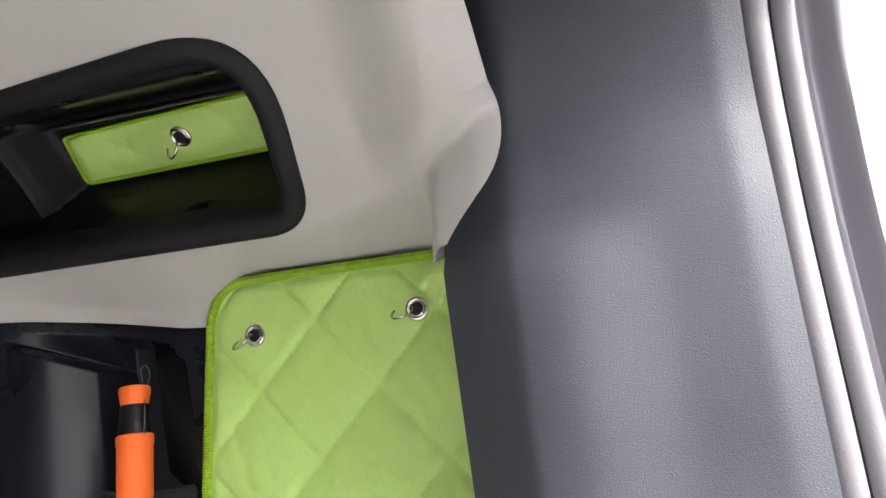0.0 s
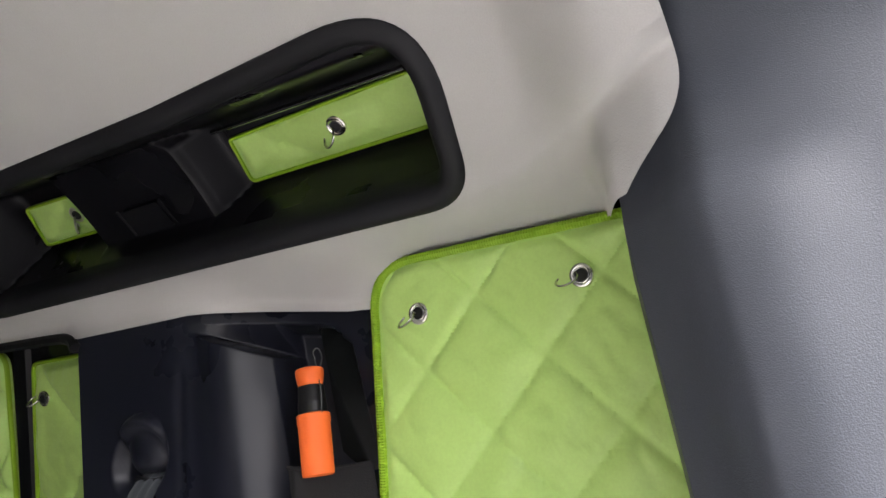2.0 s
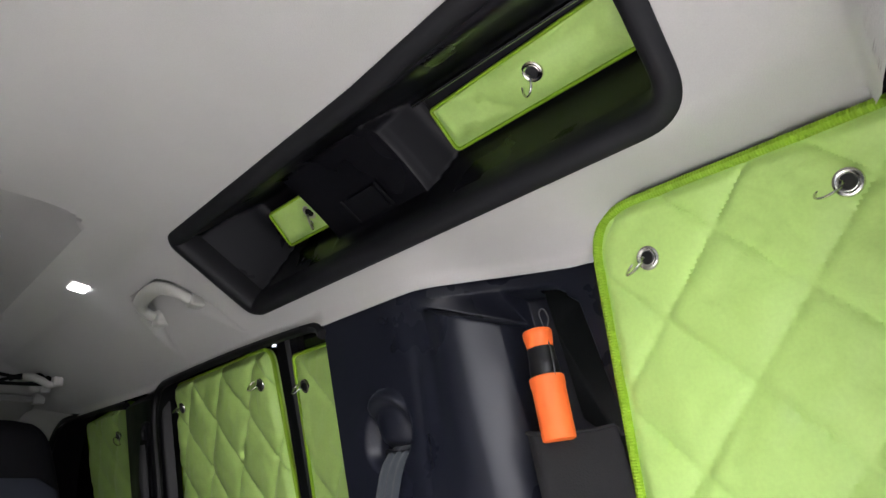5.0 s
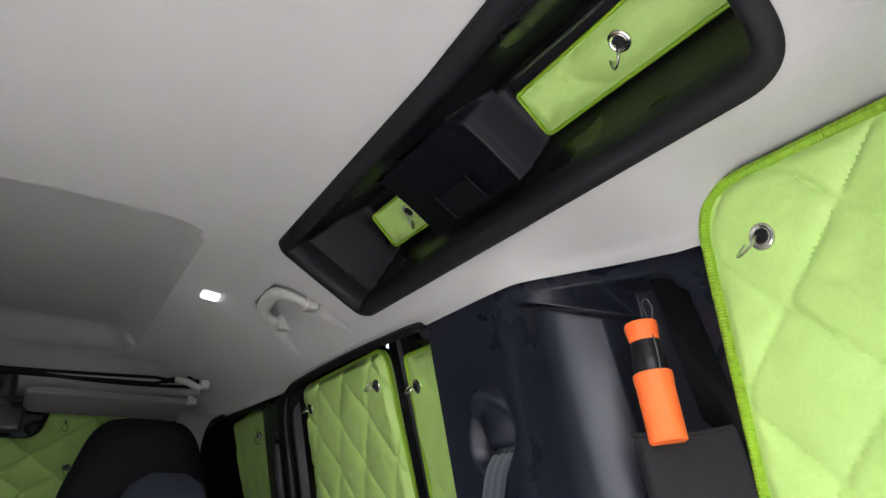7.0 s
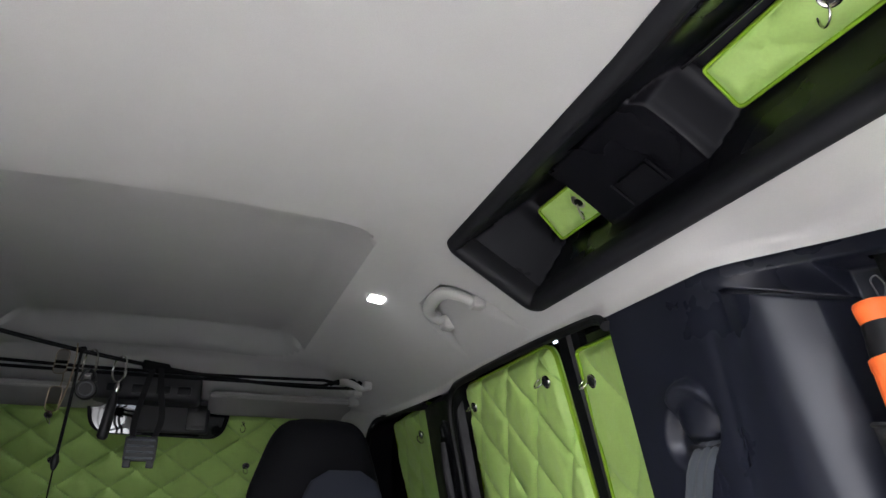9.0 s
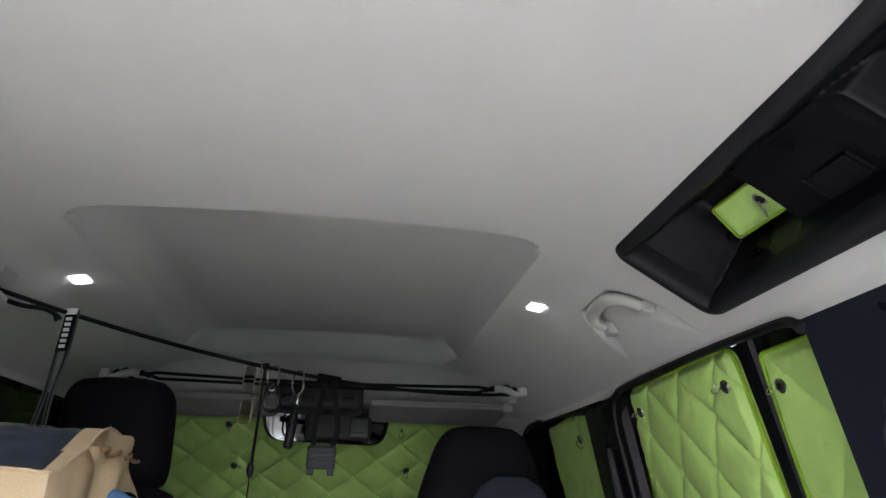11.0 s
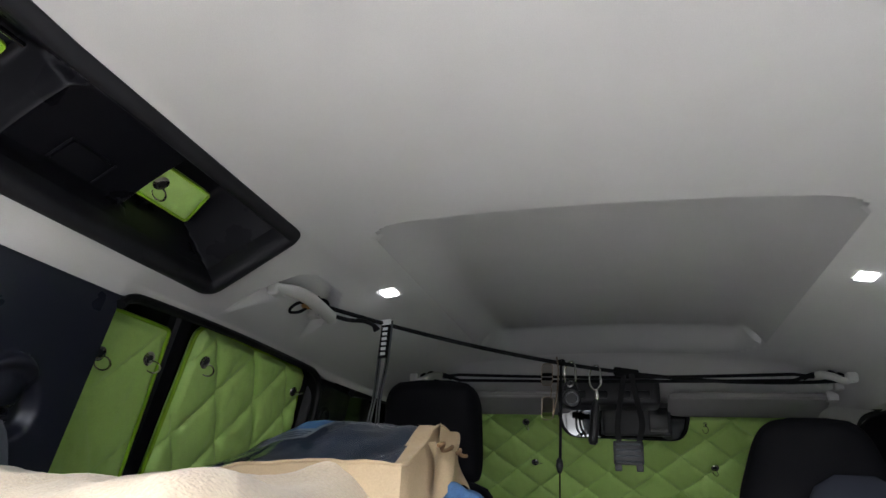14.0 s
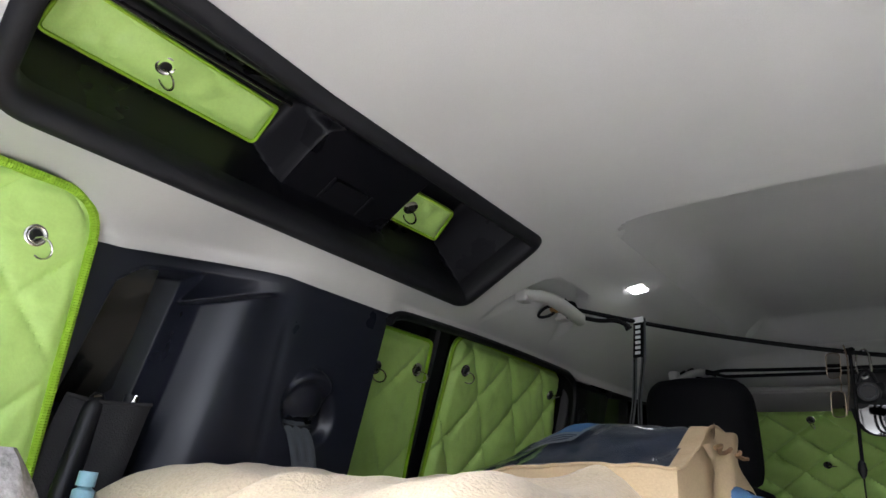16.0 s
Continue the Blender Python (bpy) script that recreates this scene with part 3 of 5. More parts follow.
for side in (1, -1):
    fr = side_frame(side, -0.012, 0.19)
    cover("window_cover", fr, [(0.12, -0.40), (0.512, -0.40), (0.486, 0.045), (0.148, 0.047)], [0.03, 0.03, 0.058, 0.014], (0.352, -0.165), (0.146, 0.155),
          "lime green quilted insulating cover on the rear quarter window", "window covers", [(0.425, -0.021, 335 if side > 0 else 300), (0.227, -0.011, 350)], 0.0085, step=0.0034, edge=0.0058)
    fd = side_frame(side, 0.0)
    cover("window_cover", fd, [(1.312, zv(1.30)), (1.90, zv(1.30)), (1.702, zv(1.735)), (1.246, zv(1.742))], [0.03, 0.03, 0.03, 0.034], (1.537, zv(1.635)), (0.150, 0.20),
          "lime green quilted insulating cover on the rear door window", "window covers", [(1.295, zv(1.680), 10 if side > 0 else 300), (1.675, zv(1.683), 0)], 0.017, step=0.0036, edge=0.0035)
    cover("window_cover", fd, [(0.96, zv(1.30)), (1.265, zv(1.30)), (1.176, zv(1.712)), (0.96, zv(1.712))], [0.02, 0.02, 0.015, 0.02], (1.06, zv(1.58)), (0.20, 0.26),
          "narrow lime green quilted cover on the fixed door window", "window covers", [(1.149, zv(1.656), 0 if side > 0 else 310)] + ([(1.036, zv(1.642), 300)] if side < 0 else []), 0.011, step=0.005, edge=0.0035)
    if side > 0:
        cover("window_cover", side_frame(side, -0.01), [(1.98, zv(1.30)), (2.55, zv(1.30)), (2.40, zv(1.715)), (1.98, zv(1.735))], 0.03, (2.2, zv(1.6)), (0.15, 0.17),
              "lime green quilted cover on the front door window", "window covers", [(2.12, zv(1.66), 250)], 0.014, step=0.012)
    # the two small roof windows inside the console
    alp = (console_point(0, 0, 0.116, side), (0, 1, 0), (-side * SLOPE.x, 0, -SLOPE.z), (-side * OUT.x, 0, -OUT.z))
    cover("window_cover", alp, [(0.345, -0.157), (0.636, -0.158), (0.628, -0.094), (0.345, -0.088)], [0.01, 0.008, 0.006, 0.01], (0.56, -0.12), (0.16, 0.12),
          "small lime green quilted cover on the roof side window", "window covers", [(0.473, -0.118, 325 if side > 0 else 300)], 0.009, step=0.005, edge=0.0025)
    alp = (console_point(0, 0, 0.108, side), (0, 1, 0), (-side * SLOPE.x, 0, -SLOPE.z), (-side * OUT.x, 0, -OUT.z))
    cover("window_cover", alp, [(0.885, -0.158), (1.054, -0.155), (1.032, -0.089), (0.885, -0.092)], [0.008, 0.006, 0.01, 0.008], (0.98, -0.12), (0.16, 0.12),
          "tiny lime green quilted cover on the front roof side window", "window covers", [(0.938, -0.119, 300)], 0.008, step=0.005, edge=0.0025)

ws_up = Vector((0, -0.34, 0.46)).normalized()
ws_in = Vector((0, -0.46, -0.34)).normalized()
cover("windscreen_cover", ((0, 2.62, 1.76), (1, 0, 0), tuple(ws_up), tuple(ws_in)), [(-0.70, -0.62), (0.70, -0.62), (0.60, 0.0), (-0.60, 0.0)], 0.03, (-0.216, -0.10), (0.166, 0.14),
      "lime green quilted insulating cover across the windscreen", "window covers", [(-0.31, -0.20, 0), (0.31, -0.20, 270), (0.285, -0.035, 250), (-0.33, -0.035, 280)], 0.024, step=0.0045)


# == side panels behind the rear doors, with the belt outlets ==
def panel_x(z):
    return 0.708 + 0.17 * (1.70 - z)


def panel_lean(y):
    return lerp(y, [0.456, 0.485, 0.58, 0.65, 0.80, 0.955], [0.05, 0.19, 0.14, 0.16, 0.10, 0.06])


def panel_relief(q, y, z):
    """how far the panel lies outboard of its plain face"""
    arch = smooth(1.664 + 0.15 * (q - 0.5) - 0.018 * smooth(0.522 - q, 0.0, 0.035) ** 2 - z, 0.0, 0.007)
    hollow = smooth(q, 0.482, 0.497) * arch
    pit = 0.045 * hollow
    # the rounded upright column stands in front of the recess, its top inside the arch
    t = (q - 0.583) / (0.160 + 0.14 * (1.67 - z))
    if t > 0:
        top_z, cap_z = 1.664 + 0.15 * (q - 0.5), 1.641 + 0.33 * (q - 0.583)
        back = 0.040 * smooth(0.735 - q, 0.0, 0.15) * min(1.0, max(0.0, (top_z - z) / max(0.004, top_z - cap_z)))
        body = 0.0
        if t < 0.36:
            body = -0.008 - 0.026 * math.sin(math.pi / 2 * t / 0.36)
        elif t < 1:
            body = -0.034 * (0.5 + 0.5 * math.cos(math.pi * (t - 0.36) / 0.64))
        cap = smooth(1.641 + 0.33 * (q - 0.583) - z, 0.0, 0.010)
        col = body * cap + back * (1 - cap)
        k = smooth(t, 0.0, 0.045)
        pit = col * k + pit * (1 - k)
    groove = 0.0022 * math.exp(-((q - 0.752 - 0.14 * (1.67 - z)) / 0.008) ** 2) * smooth(1.66 - z, 0, 0.04)
    # cup for the belt: deep under a small hood
    dy, dz = (y - 0.834 - 0.25 * (1.53 - z)) / 0.054, (z - 1.532) / 0.050
    r = math.hypot(dy, dz)
    # a domed hood over a slit that opens downwards and forwards
    hood = math.hypot((y - 0.826) / 0.040, (z - 1.552) / 0.042)
    cup = 0.020 * smooth(1.0 - r, 0.0, 0.28) - 0.025 * math.sqrt(max(0.0, 1 - hood * hood)) * smooth(z, 1.516, 1.524)
    return pit + groove + cup


def side_panel(side, name):
    def fn(q, z):
        yy = q - panel_lean(q) * (1.66 - z)
        zz = 1.08 + (z - 1.08) * (panel_top(yy) + 0.005 - 1.08) / (1.706 - 1.08)
        p = outward(panel_x(zz) + panel_relief(q, yy, zz), yy, zz, swing(q))
        return (side * p.x, p.y, p.z)
    qs = sorted(set(span(0.41, 0.47, 6) + span(0.47, 0.494, 16) + span(0.494, 0.58, 12) + span(0.58, 0.596, 14) + span(0.596, 0.76, 50) + span(0.76, 0.955, 60)))
    zs = sorted(set(span(1.08, 1.45, 30) + span(1.45, 1.60, 44) + span(1.60, 1.706, 64)))
    face = grid(fn, qs, zs)
    def front(u, z):
        p = fn(0.955, z)
        return (p[0] + side * 0.16 * u, p[1] + 0.01 * u, p[2])
    tagged(part(name, join(face, grid(front, span(0, 1, 4), span(1.08, 1.706, 20))), SIDE_PLASTIC, crease=75),
           "black moulded side panel with a rounded column and recess", "panel", kind="structure")


SIDE_PLASTIC = material("fine grained black plastic", (0.0115, 0.0128, 0.0205), 0.34, grain=0.00015, size=1100, vary=0.10, wear=0.03, spec=0.32)
side_panel(1, "panel_right")
side_panel(-1, "panel_left")


def seat_belt(side):
    b = thing("seat_belt", "grey woven seat belt running from its outlet in the side panel", "seat belt", "seat belts", (side * 0.76, 0.83, 1.2))
    def web(u, z):
        y = 0.8180 + (u - 0.5) * 0.048 + lerp(z, [1.09, 1.42, 1.515], [0.10, 0.040, 0.0])
        rib = 0.0008 * math.cos(u * 2 * math.pi * 3)
        x = panel_x(z) + lerp(z, [1.09, 1.40, 1.49, 1.512, 1.525], [0.006, -0.012, -0.006, 0.006, 0.024]) + rib
        return (side * x, y, z)
    def back(u, z):
        p = web(u, z)
        return (p[0] + side * 0.002, p[1], p[2])
    us, zs = span(0, 1, 12), span(1.09, 1.524, 30)
    part("webbing", join(grid(web, us, zs), grid(back, us, zs)), BELT, b)
    part("guide", tube([(side * (panel_x(1.512) + 0.010), 0.786 + 0.064 * k / 8, 1.512 - 0.004 * math.sin(math.pi * k / 8)) for k in range(9)], 0.005, 8), BLACK_PLASTIC, b, "black belt outlet lip")


seat_belt(1)
seat_belt(-1)


# == rear door frames: seal, frame and divider ==
def door_frame(side, name):
    path = [(0.704, 0.955, 1.694), (0.712, 0.985, 1.712), (0.716, 1.05, 1.720), (0.719, 1.3, 1.727), (0.722, 1.60, 1.726), (0.724, 1.675, 1.720), (0.727, 1.708, 1.695), (0.732, 1.716, 1.64), (0.76, 1.716, 1.50), (0.80, 1.716, 1.28)]
    line = spline([(side * x, y, z) for x, y, z in path], 10)
    f = thing(name, "black rear door frame with a rubber seal round its window opening", "door", "", (side * 0.74, 1.35, 1.28), "structure")
    part("seal", tube(line, 0.0085, 8, False, 1.0, (side, 0, 0)), DARK_RUBBER, f, "black rubber door seal")
    n = len(line)
    outer = []
    for i, p in enumerate(line):
        k = i / (n - 1)
        inward = smooth(k, 0.55, 0.72)
        outer.append(Vector((side * (0.790 + 0.36 * (1.70 - (p.z + 0.03 * (1 - inward)))) , p.y + 0.5 * inward * max(0.0, 1.70 - p.z), p.z + 0.034 * (1 - inward))))
    V = [tuple(p) for p in line] + [tuple(p.lerp(o, 0.5) + Vector((0, 0.004, 0.004))) for p, o in zip(line, outer)] + [tuple(o) for o in outer]
    F = [(j * n + i, j * n + i + 1, (j + 1) * n + i + 1, (j + 1) * n + i) for j in range(2) for i in range(n - 1)]
    part("frame", (V, F), BLACK_PLASTIC, f, "glossy black inner door frame")
    # the upright bar between the moving and the fixed pane
    bar = []
    for z in span(1.28, 1.765, 12):
        x = 0.782 + 0.36 * (1.70 - z)
        y = 1.198 + 0.19 * (1.70 - z) + 0.012
        bar.append([(side * (x + dx), y + dy, z) for dx, dy in ((0.03, -0.024), (0.004, -0.024), (-0.003, -0.018), (-0.003, 0.014), (0.003, 0.020), (0.03, 0.020))])
    V = [p for r in bar for p in r]
    part("divider", (V, [(j * 6 + i, j * 6 + i + 1, (j + 1) * 6 + i + 1, (j + 1) * 6 + i) for j in range(len(bar) - 1) for i in range(5)]), BLACK_PLASTIC, f, "black window divider bar")
    # panel behind the covers
    V = [(side * (0.802 + 0.36 * (1.70 - z)), y, z) for y, z in ((0.93, 1.30), (0.93, 1.78), (1.222, 1.78), (1.222, 1.30))]
    W = [(side * (0.802 + 0.36 * (1.70 - z)), y, z) for y, z in ((1.268, 1.25), (1.268, 1.744), (1.222, 1.744), (1.222, 1.25))]
    X = [(side * (0.802 + 0.36 * (1.70 - z)), y, z) for y, z in ((1.268, 1.25), (1.268, 1.744), (1.278, 1.78), (1.80, 1.78), (1.94, 1.25))]
    part("fixed_pane", (V, [(0, 1, 2, 3)]), DARK_GLASS, f, "dark privacy glass")
    part("moving_pane", join((W, [(0, 1, 2, 3)]), (X, [(0, 1, 2, 3, 4)])), DARK_GLASS, f, "dark privacy glass")
    # quarter window glass behind its cover
    V = [(side * (0.808 + 0.36 * (1.70 - z)), y, z) for y, z in ((0.10, 1.25), (0.10, 1.80), (0.60, 1.80), (0.60, 1.25))]
    tagged(part("window_" + ("1" if side > 0 else "2"), (V, [(0, 1, 2, 3)]), DARK_GLASS), "dark privacy glass of the rear quarter window", "window", kind="structure")


DARK_GLASS = material("privacy glass", (0.008, 0.009, 0.009), 0.1, vary=0.05)
door_frame(1, "door_1")
door_frame(-1, "door_2")


# == middle pillars, front door frames ==
def mid_pillar(side, name):
    def fn(u, z):
        # u runs round the section from rear to front
        sec = [(0.762, 1.716), (0.742, 1.722), (0.728, 1.74), (0.722, 1.78), (0.722, 1.86), (0.730, 1.93), (0.75, 1.948), (0.82, 1.955)]
        x = lerp(u, span(0, 1, 7), [a for a, b in sec])
        y = lerp(u, span(0, 1, 7), [b for a, b in sec])
        lean = 0.20 * max(0, 1.70 - z) + 0.02 * smooth(z, 1.70, 1.722)
        return (side * (x + lean), y, z)
    p = thing(name, "black plastic middle pillar with a belt height adjuster", "pillar", "", (side * 0.75, 1.83, 1.1), "structure")
    part("cover", grid(fn, span(0, 1, 28), span(1.08, 1.722, 30)), BLACK_PLASTIC, p)
    ad = []
    for z in span(1.44, 1.60, 8):
        ad.append((side * (0.716 + 0.20 * (1.70 - z)), 1.775, z))
    part("adjuster", tube(spline(ad, 3), lambda s: 0.013 * (0.6 + 0.4 * math.sin(math.pi * min(1, max(0, s)))), 10, False, 1.6), BLACK_PLASTIC, p, "sliding belt adjuster")
    part("belt_ring", ring((side * 0.738, 1.775, 1.625), (side, 0, 0.2), 0.022, 0.008), DARK_RUBBER, p, "black belt ring")
    part("belt", grid(lambda u, z: (side * (0.714 + 0.20 * (1.70 - z)), 1.752 + u * 0.046, z), span(0, 1, 4), span(1.08, 1.61, 12)), CORD, p, "dark woven belt")
    # frame over the front door
    line = spline([(side * x, y, z) for x, y, z in ((0.735, 1.945, 1.712), (0.728, 2.05, 1.720), (0.715, 2.25, 1.726), (0.70, 2.42, 1.715), (0.71, 2.56, 1.62), (0.76, 2.72, 1.42), (0.80, 2.85, 1.2))], 8)
    part("front_seal", tube(line, 0.010, 8, False, 1.0, (side, 0, 0)), DARK_RUBBER, p)
    n = len(line)
    V = [tuple(q) for q in line] + [(q.x + side * 0.09, q.y - 0.02, q.z + 0.02) for q in line]
    part("front_frame", (V, [(i, i + 1, n + i + 1, n + i) for i in range(n - 1)]), BLACK_PLASTIC, p)
    # front pillar trim and dark lower door
    V = [tuple(q) for q in line[18:]] + [(q.x - side * 0.10, q.y + 0.06, q.z + 0.02) for q in line[18:]]
    m = len(line) - 18
    part("front_pillar", (V, [(i, i + 1, m + i + 1, m + i) for i in range(m - 1)]), HEADLINER, p, "pale fabric front pillar trim")
    part("front_glass", ([(side * (0.795 + 0.36 * (1.70 - z)), y, z) for y, z in ((1.93, 1.25), (1.93, 1.78), (2.9, 1.78), (2.9, 1.25))], [(0, 1, 2, 3)]), DARK_GLASS, p)


mid_pillar(1, "pillar_right")
mid_pillar(-1, "pillar_left")

# windscreen, header, dash
V = [Vector((x, 2.62, 1.76)) + ws_up * v - ws_in * 0.008 for x, v in ((-0.80, -0.75), (0.80, -0.75), (0.72, 0.06), (-0.72, 0.06))]
tagged(part("window_3", ([tuple(p) for p in V] + [tuple(p - ws_in * 0.006) for p in V], [(0, 1, 2, 3), (4, 5, 6, 7), (0, 1, 5, 4), (1, 2, 6, 5), (2, 3, 7, 6), (3, 0, 4, 7)]), DARK_GLASS), "dark windscreen glass behind its cover", "window", kind="structure")
tagged(part("dashboard", box((-0.85, 2.75, 0.7), (0.85, 3.27, 1.22), 0.04, 3), BLACK_PLASTIC), "black dashboard below the windscreen", "dashboard", kind="structure")
tagged(part("trim_header", grid(lambda x, q: (x, 2.575 + 0.05 * q, 1.792 - 0.03 * q - 0.06 * abs(x) ** 3), span(-0.68, 0.68, 30), span(0, 1, 4)), HEADLINER), "pale fabric header trim above the windscreen", "trim", kind="structure")


# == tailgate opening: seal, flange ==
def gate_seal(side, name):
    for k, (dx, dy, r, mat, label) in enumerate(((0.004, -0.108, 0.0115, RUBBER, "grey rubber tailgate seal bulb"), (0.012, -0.129, 0.0100, RUBBER, "grey rubber tailgate seal lip"), (0.012, -0.118, 0.007, DARK_RUBBER, "black groove of the tailgate seal"))):
        pts = []
        for z in span(1.08, 1.90, 14):
            x = lerp(z, [1.08, 1.686, 1.74, 1.80, 1.85, 1.90], [0.604, 0.588, 0.580, 0.570, 0.545, 0.47])
            pts.append((side * (x + dx), dy, z))
        tagged(part(name, tube(spline(pts, 4), r, 12, False, 1.0, (1, 0, 0)), mat), label, "seal", kind="structure")


gate_seal(1, "trim_seal_right")
gate_seal(-1, "trim_seal_left")


def flange(side, name):
    def fn(u, z):
        y = -0.138 - 0.036 * u
        x = lerp(z, [1.0, 1.686, 1.80, 1.90, 2.0], [0.625, 0.61, 0.59, 0.55, 0.48]) + 0.02 * u + 0.012 * math.sin(u * 5)
        return (side * x, y, z)
    tagged(part(name, grid(fn, span(0, 1, 10), span(0.9, 1.98, 24)), PAINT), "grey painted body flange outside the tailgate seal", "trim", kind="structure")


flange(1, "trim_flange_right")
flange(-1, "trim_flange_left")


# == things: torch and pocket ==
def lathe(axis0, axis1, rings, seg=24):
    a, b = Vector(axis0), Vector(axis1)
    d = b - a
    return tube([a + d * k for k, r in rings], lambda s, q=rings: q[min(len(q) - 1, int(round(s * (len(q) - 1))))][1], seg, False, 1.0, (1, 0, 0.01))


def torch():
    lo, hi = Vector((0.764, 0.5600, 1.502)), Vector((0.757, 0.574, 1.628))
    t = thing("torch", "orange and black hand torch standing in the side pocket", "torch", "", tuple(lo))
    part("body", lathe(lo, hi, [(0, 0.0160), (0.01, 0.0188), (0.05, 0.0192), (0.47, 0.0196), (0.48, 0.0204), (0.555, 0.0204), (0.565, 0.0188), (0.57, 0.0160)]), ORANGE, t, "orange sleeve")
    part("neck", lathe(lo, hi, [(0.55, 0.0172), (0.57, 0.0178), (0.66, 0.0174), (0.68, 0.0172), (0.70, 0.0164), (0.80, 0.0160), (0.83, 0.0152)]), TORCH_BLACK, t, "black neck")
    part("cap", lathe(lo, hi, [(0.80, 0.0120), (0.81, 0.0148), (0.84, 0.0156), (0.93, 0.0174), (0.97, 0.0176), (0.99, 0.0166), (1.0, 0.0134)]), ORANGE, t, "orange flared cap")
    part("lanyard", tube(spline([tuple(hi + Vector(o)) for o in ((0.004, -0.012, -0.002), (0.004, -0.016, 0.012), (0.003, -0.010, 0.024), (0.002, -0.004, 0.020), (0.003, -0.008, 0.004), (-0.004, -0.022, -0.03), (-0.004, -0.0245, -0.06))], 8), 0.0009, 6), WEB_GREY, t, "thin grey lanyard")


def pocket(side):
    def fn(u, z):
        y = 0.476 - 0.15 * (1.50 - z) + 0.106 * u
        bul = -0.004 * math.sin(math.pi * u) - (0.026 if side > 0 else 0.012) * math.exp(-((y - 0.556) / 0.030) ** 2)
        sag = -0.004 * math.sin(math.pi * u)
        w = outward(panel_x(z) + 0.008 + bul, y, z + sag * smooth(z, 1.45, 1.51), 1.10 - 0.07 * u)
        return (side * w.x, w.y, w.z)
    def back(u, z):
        p = fn(u, z)
        return (p[0] + side * 0.003, p[1], p[2])
    p = thing("side_pocket", "black elastic pocket across the side panel recess", "pocket", "side pockets", (side * 0.74, 0.52, 1.2))
    part("pouch", join(grid(fn, span(0, 1, 20), span(1.2, 1.512, 24)), grid(back, span(0, 1, 20), span(1.2, 1.512, 24))), NET, p)
    part("hem", tube([fn(k / 20, 1.512) for k in range(21)], 0.0025, 8), NET, p)


torch()
pocket(1)
pocket(-1)


# == ceiling lamps, grab handles ==
def ceiling_lamp(side):
    c = Vector((side * 0.480, 1.51, 0))
    zc = profile(0, 1.51)[1]
    for k in range(200):
        x, z = profile(k / 200, 1.51)
        if x >= 0.48:
            zc = z
            break
    t = thing("ceiling_lamp", "small lit square reading lamp set in the headliner", "lamp", "ceiling lamps", (c.x, c.y, zc))
    tilt = -0.15 * side
    def plate(w, h, z0):
        return rounded([(-w, -h), (w, -h), (w, h), (-w, h)], 0.006, 4), z0
    for nm, w, h, dz, mat in (("bezel", 0.020, 0.026, -0.001, HANDLE), ("lens", 0.0162, 0.0215, -0.004, LAMP)):
        ol, _ = plate(w, h, dz)
        m = len(ol)
        V = [(c.x + p[0], c.y + p[1], zc + dz + tilt * p[0] * 1.0) for p in ol] + [(c.x + p[0] * 1.05, c.y + p[1] * 1.05, zc + dz + 0.006 + tilt * p[0]) for p in ol]
        part(nm, (V, [tuple(range(m))] + [(i, (i + 1) % m, m + (i + 1) % m, m + i) for i in range(m)]), mat, t)


ceiling_lamp(1)
ceiling_lamp(-1)


def grab_handle(side, y0, y1, x, z, drop=0.0):
    t = thing("grab_handle", "pale grey folded grab handle in a headliner recess", "grab handle", "grab handles", (side * x, (y0 + y1) / 2, z))
    dn = Vector((-side * 0.54, 0, -0.84))
    ym = (y0 + y1) / 2
    def at(y, along, out):
        return Vector((side * (x + along * 0.84), y, z - along * 0.54)) + dn * out
    if drop > 0.015:
        # pulled down by the cord that is tied to it
        way = [(0.004, 0.024, -0.010), (0.002, 0.016, 0.006), (0.016, 0.002, 0.018), (0.060, -0.006, 0.024), (0.120, -0.004, 0.028), (0.185, 0.002, 0.028), (0.208, 0.010, 0.020), (0.206, 0.022, -0.006)]
    else:
        n_ = y1 - y0
        way = [(0.006, 0.030, -0.014), (0.004, 0.020, 0.004 + drop), (0.012, -0.008, 0.008 + drop), (0.036, -0.030, 0.010 + drop), (0.075, -0.036, 0.010 + drop),
               (n_ - 0.035, -0.030, 0.010 + drop), (n_ - 0.006, -0.016, 0.008 + drop), (n_, 0.008, 0.004 + drop), (n_ - 0.006, 0.022, -0.014)]
    bar = spline([at(y0 + a, b, c) for a, b, c in way], 8)
    part("bar", tube(bar, lambda s: 0.0118 + 0.0025 * math.sin(math.pi * s), 16, False, 0.72, tuple(dn)), HANDLE, t)
    for yy in (y0 + 0.004, y1 - 0.004):
        bm = box((-0.013, -0.016, -0.014), (0.013, 0.016, 0.012), 0.006, 3)
        for v in bm.verts:
            v.co = Vector(at(yy, 0.026, 0.0)) + v.co
        part("hinge", bm, HANDLE, t)


for side in (1, -1):
    grab_handle(side, 1.250, 1.425, 0.596, 1.822, 0.0 if side > 0 else 0.02)
    grab_handle(side, 2.13, 2.27, 0.585, 1.806, 0.012)


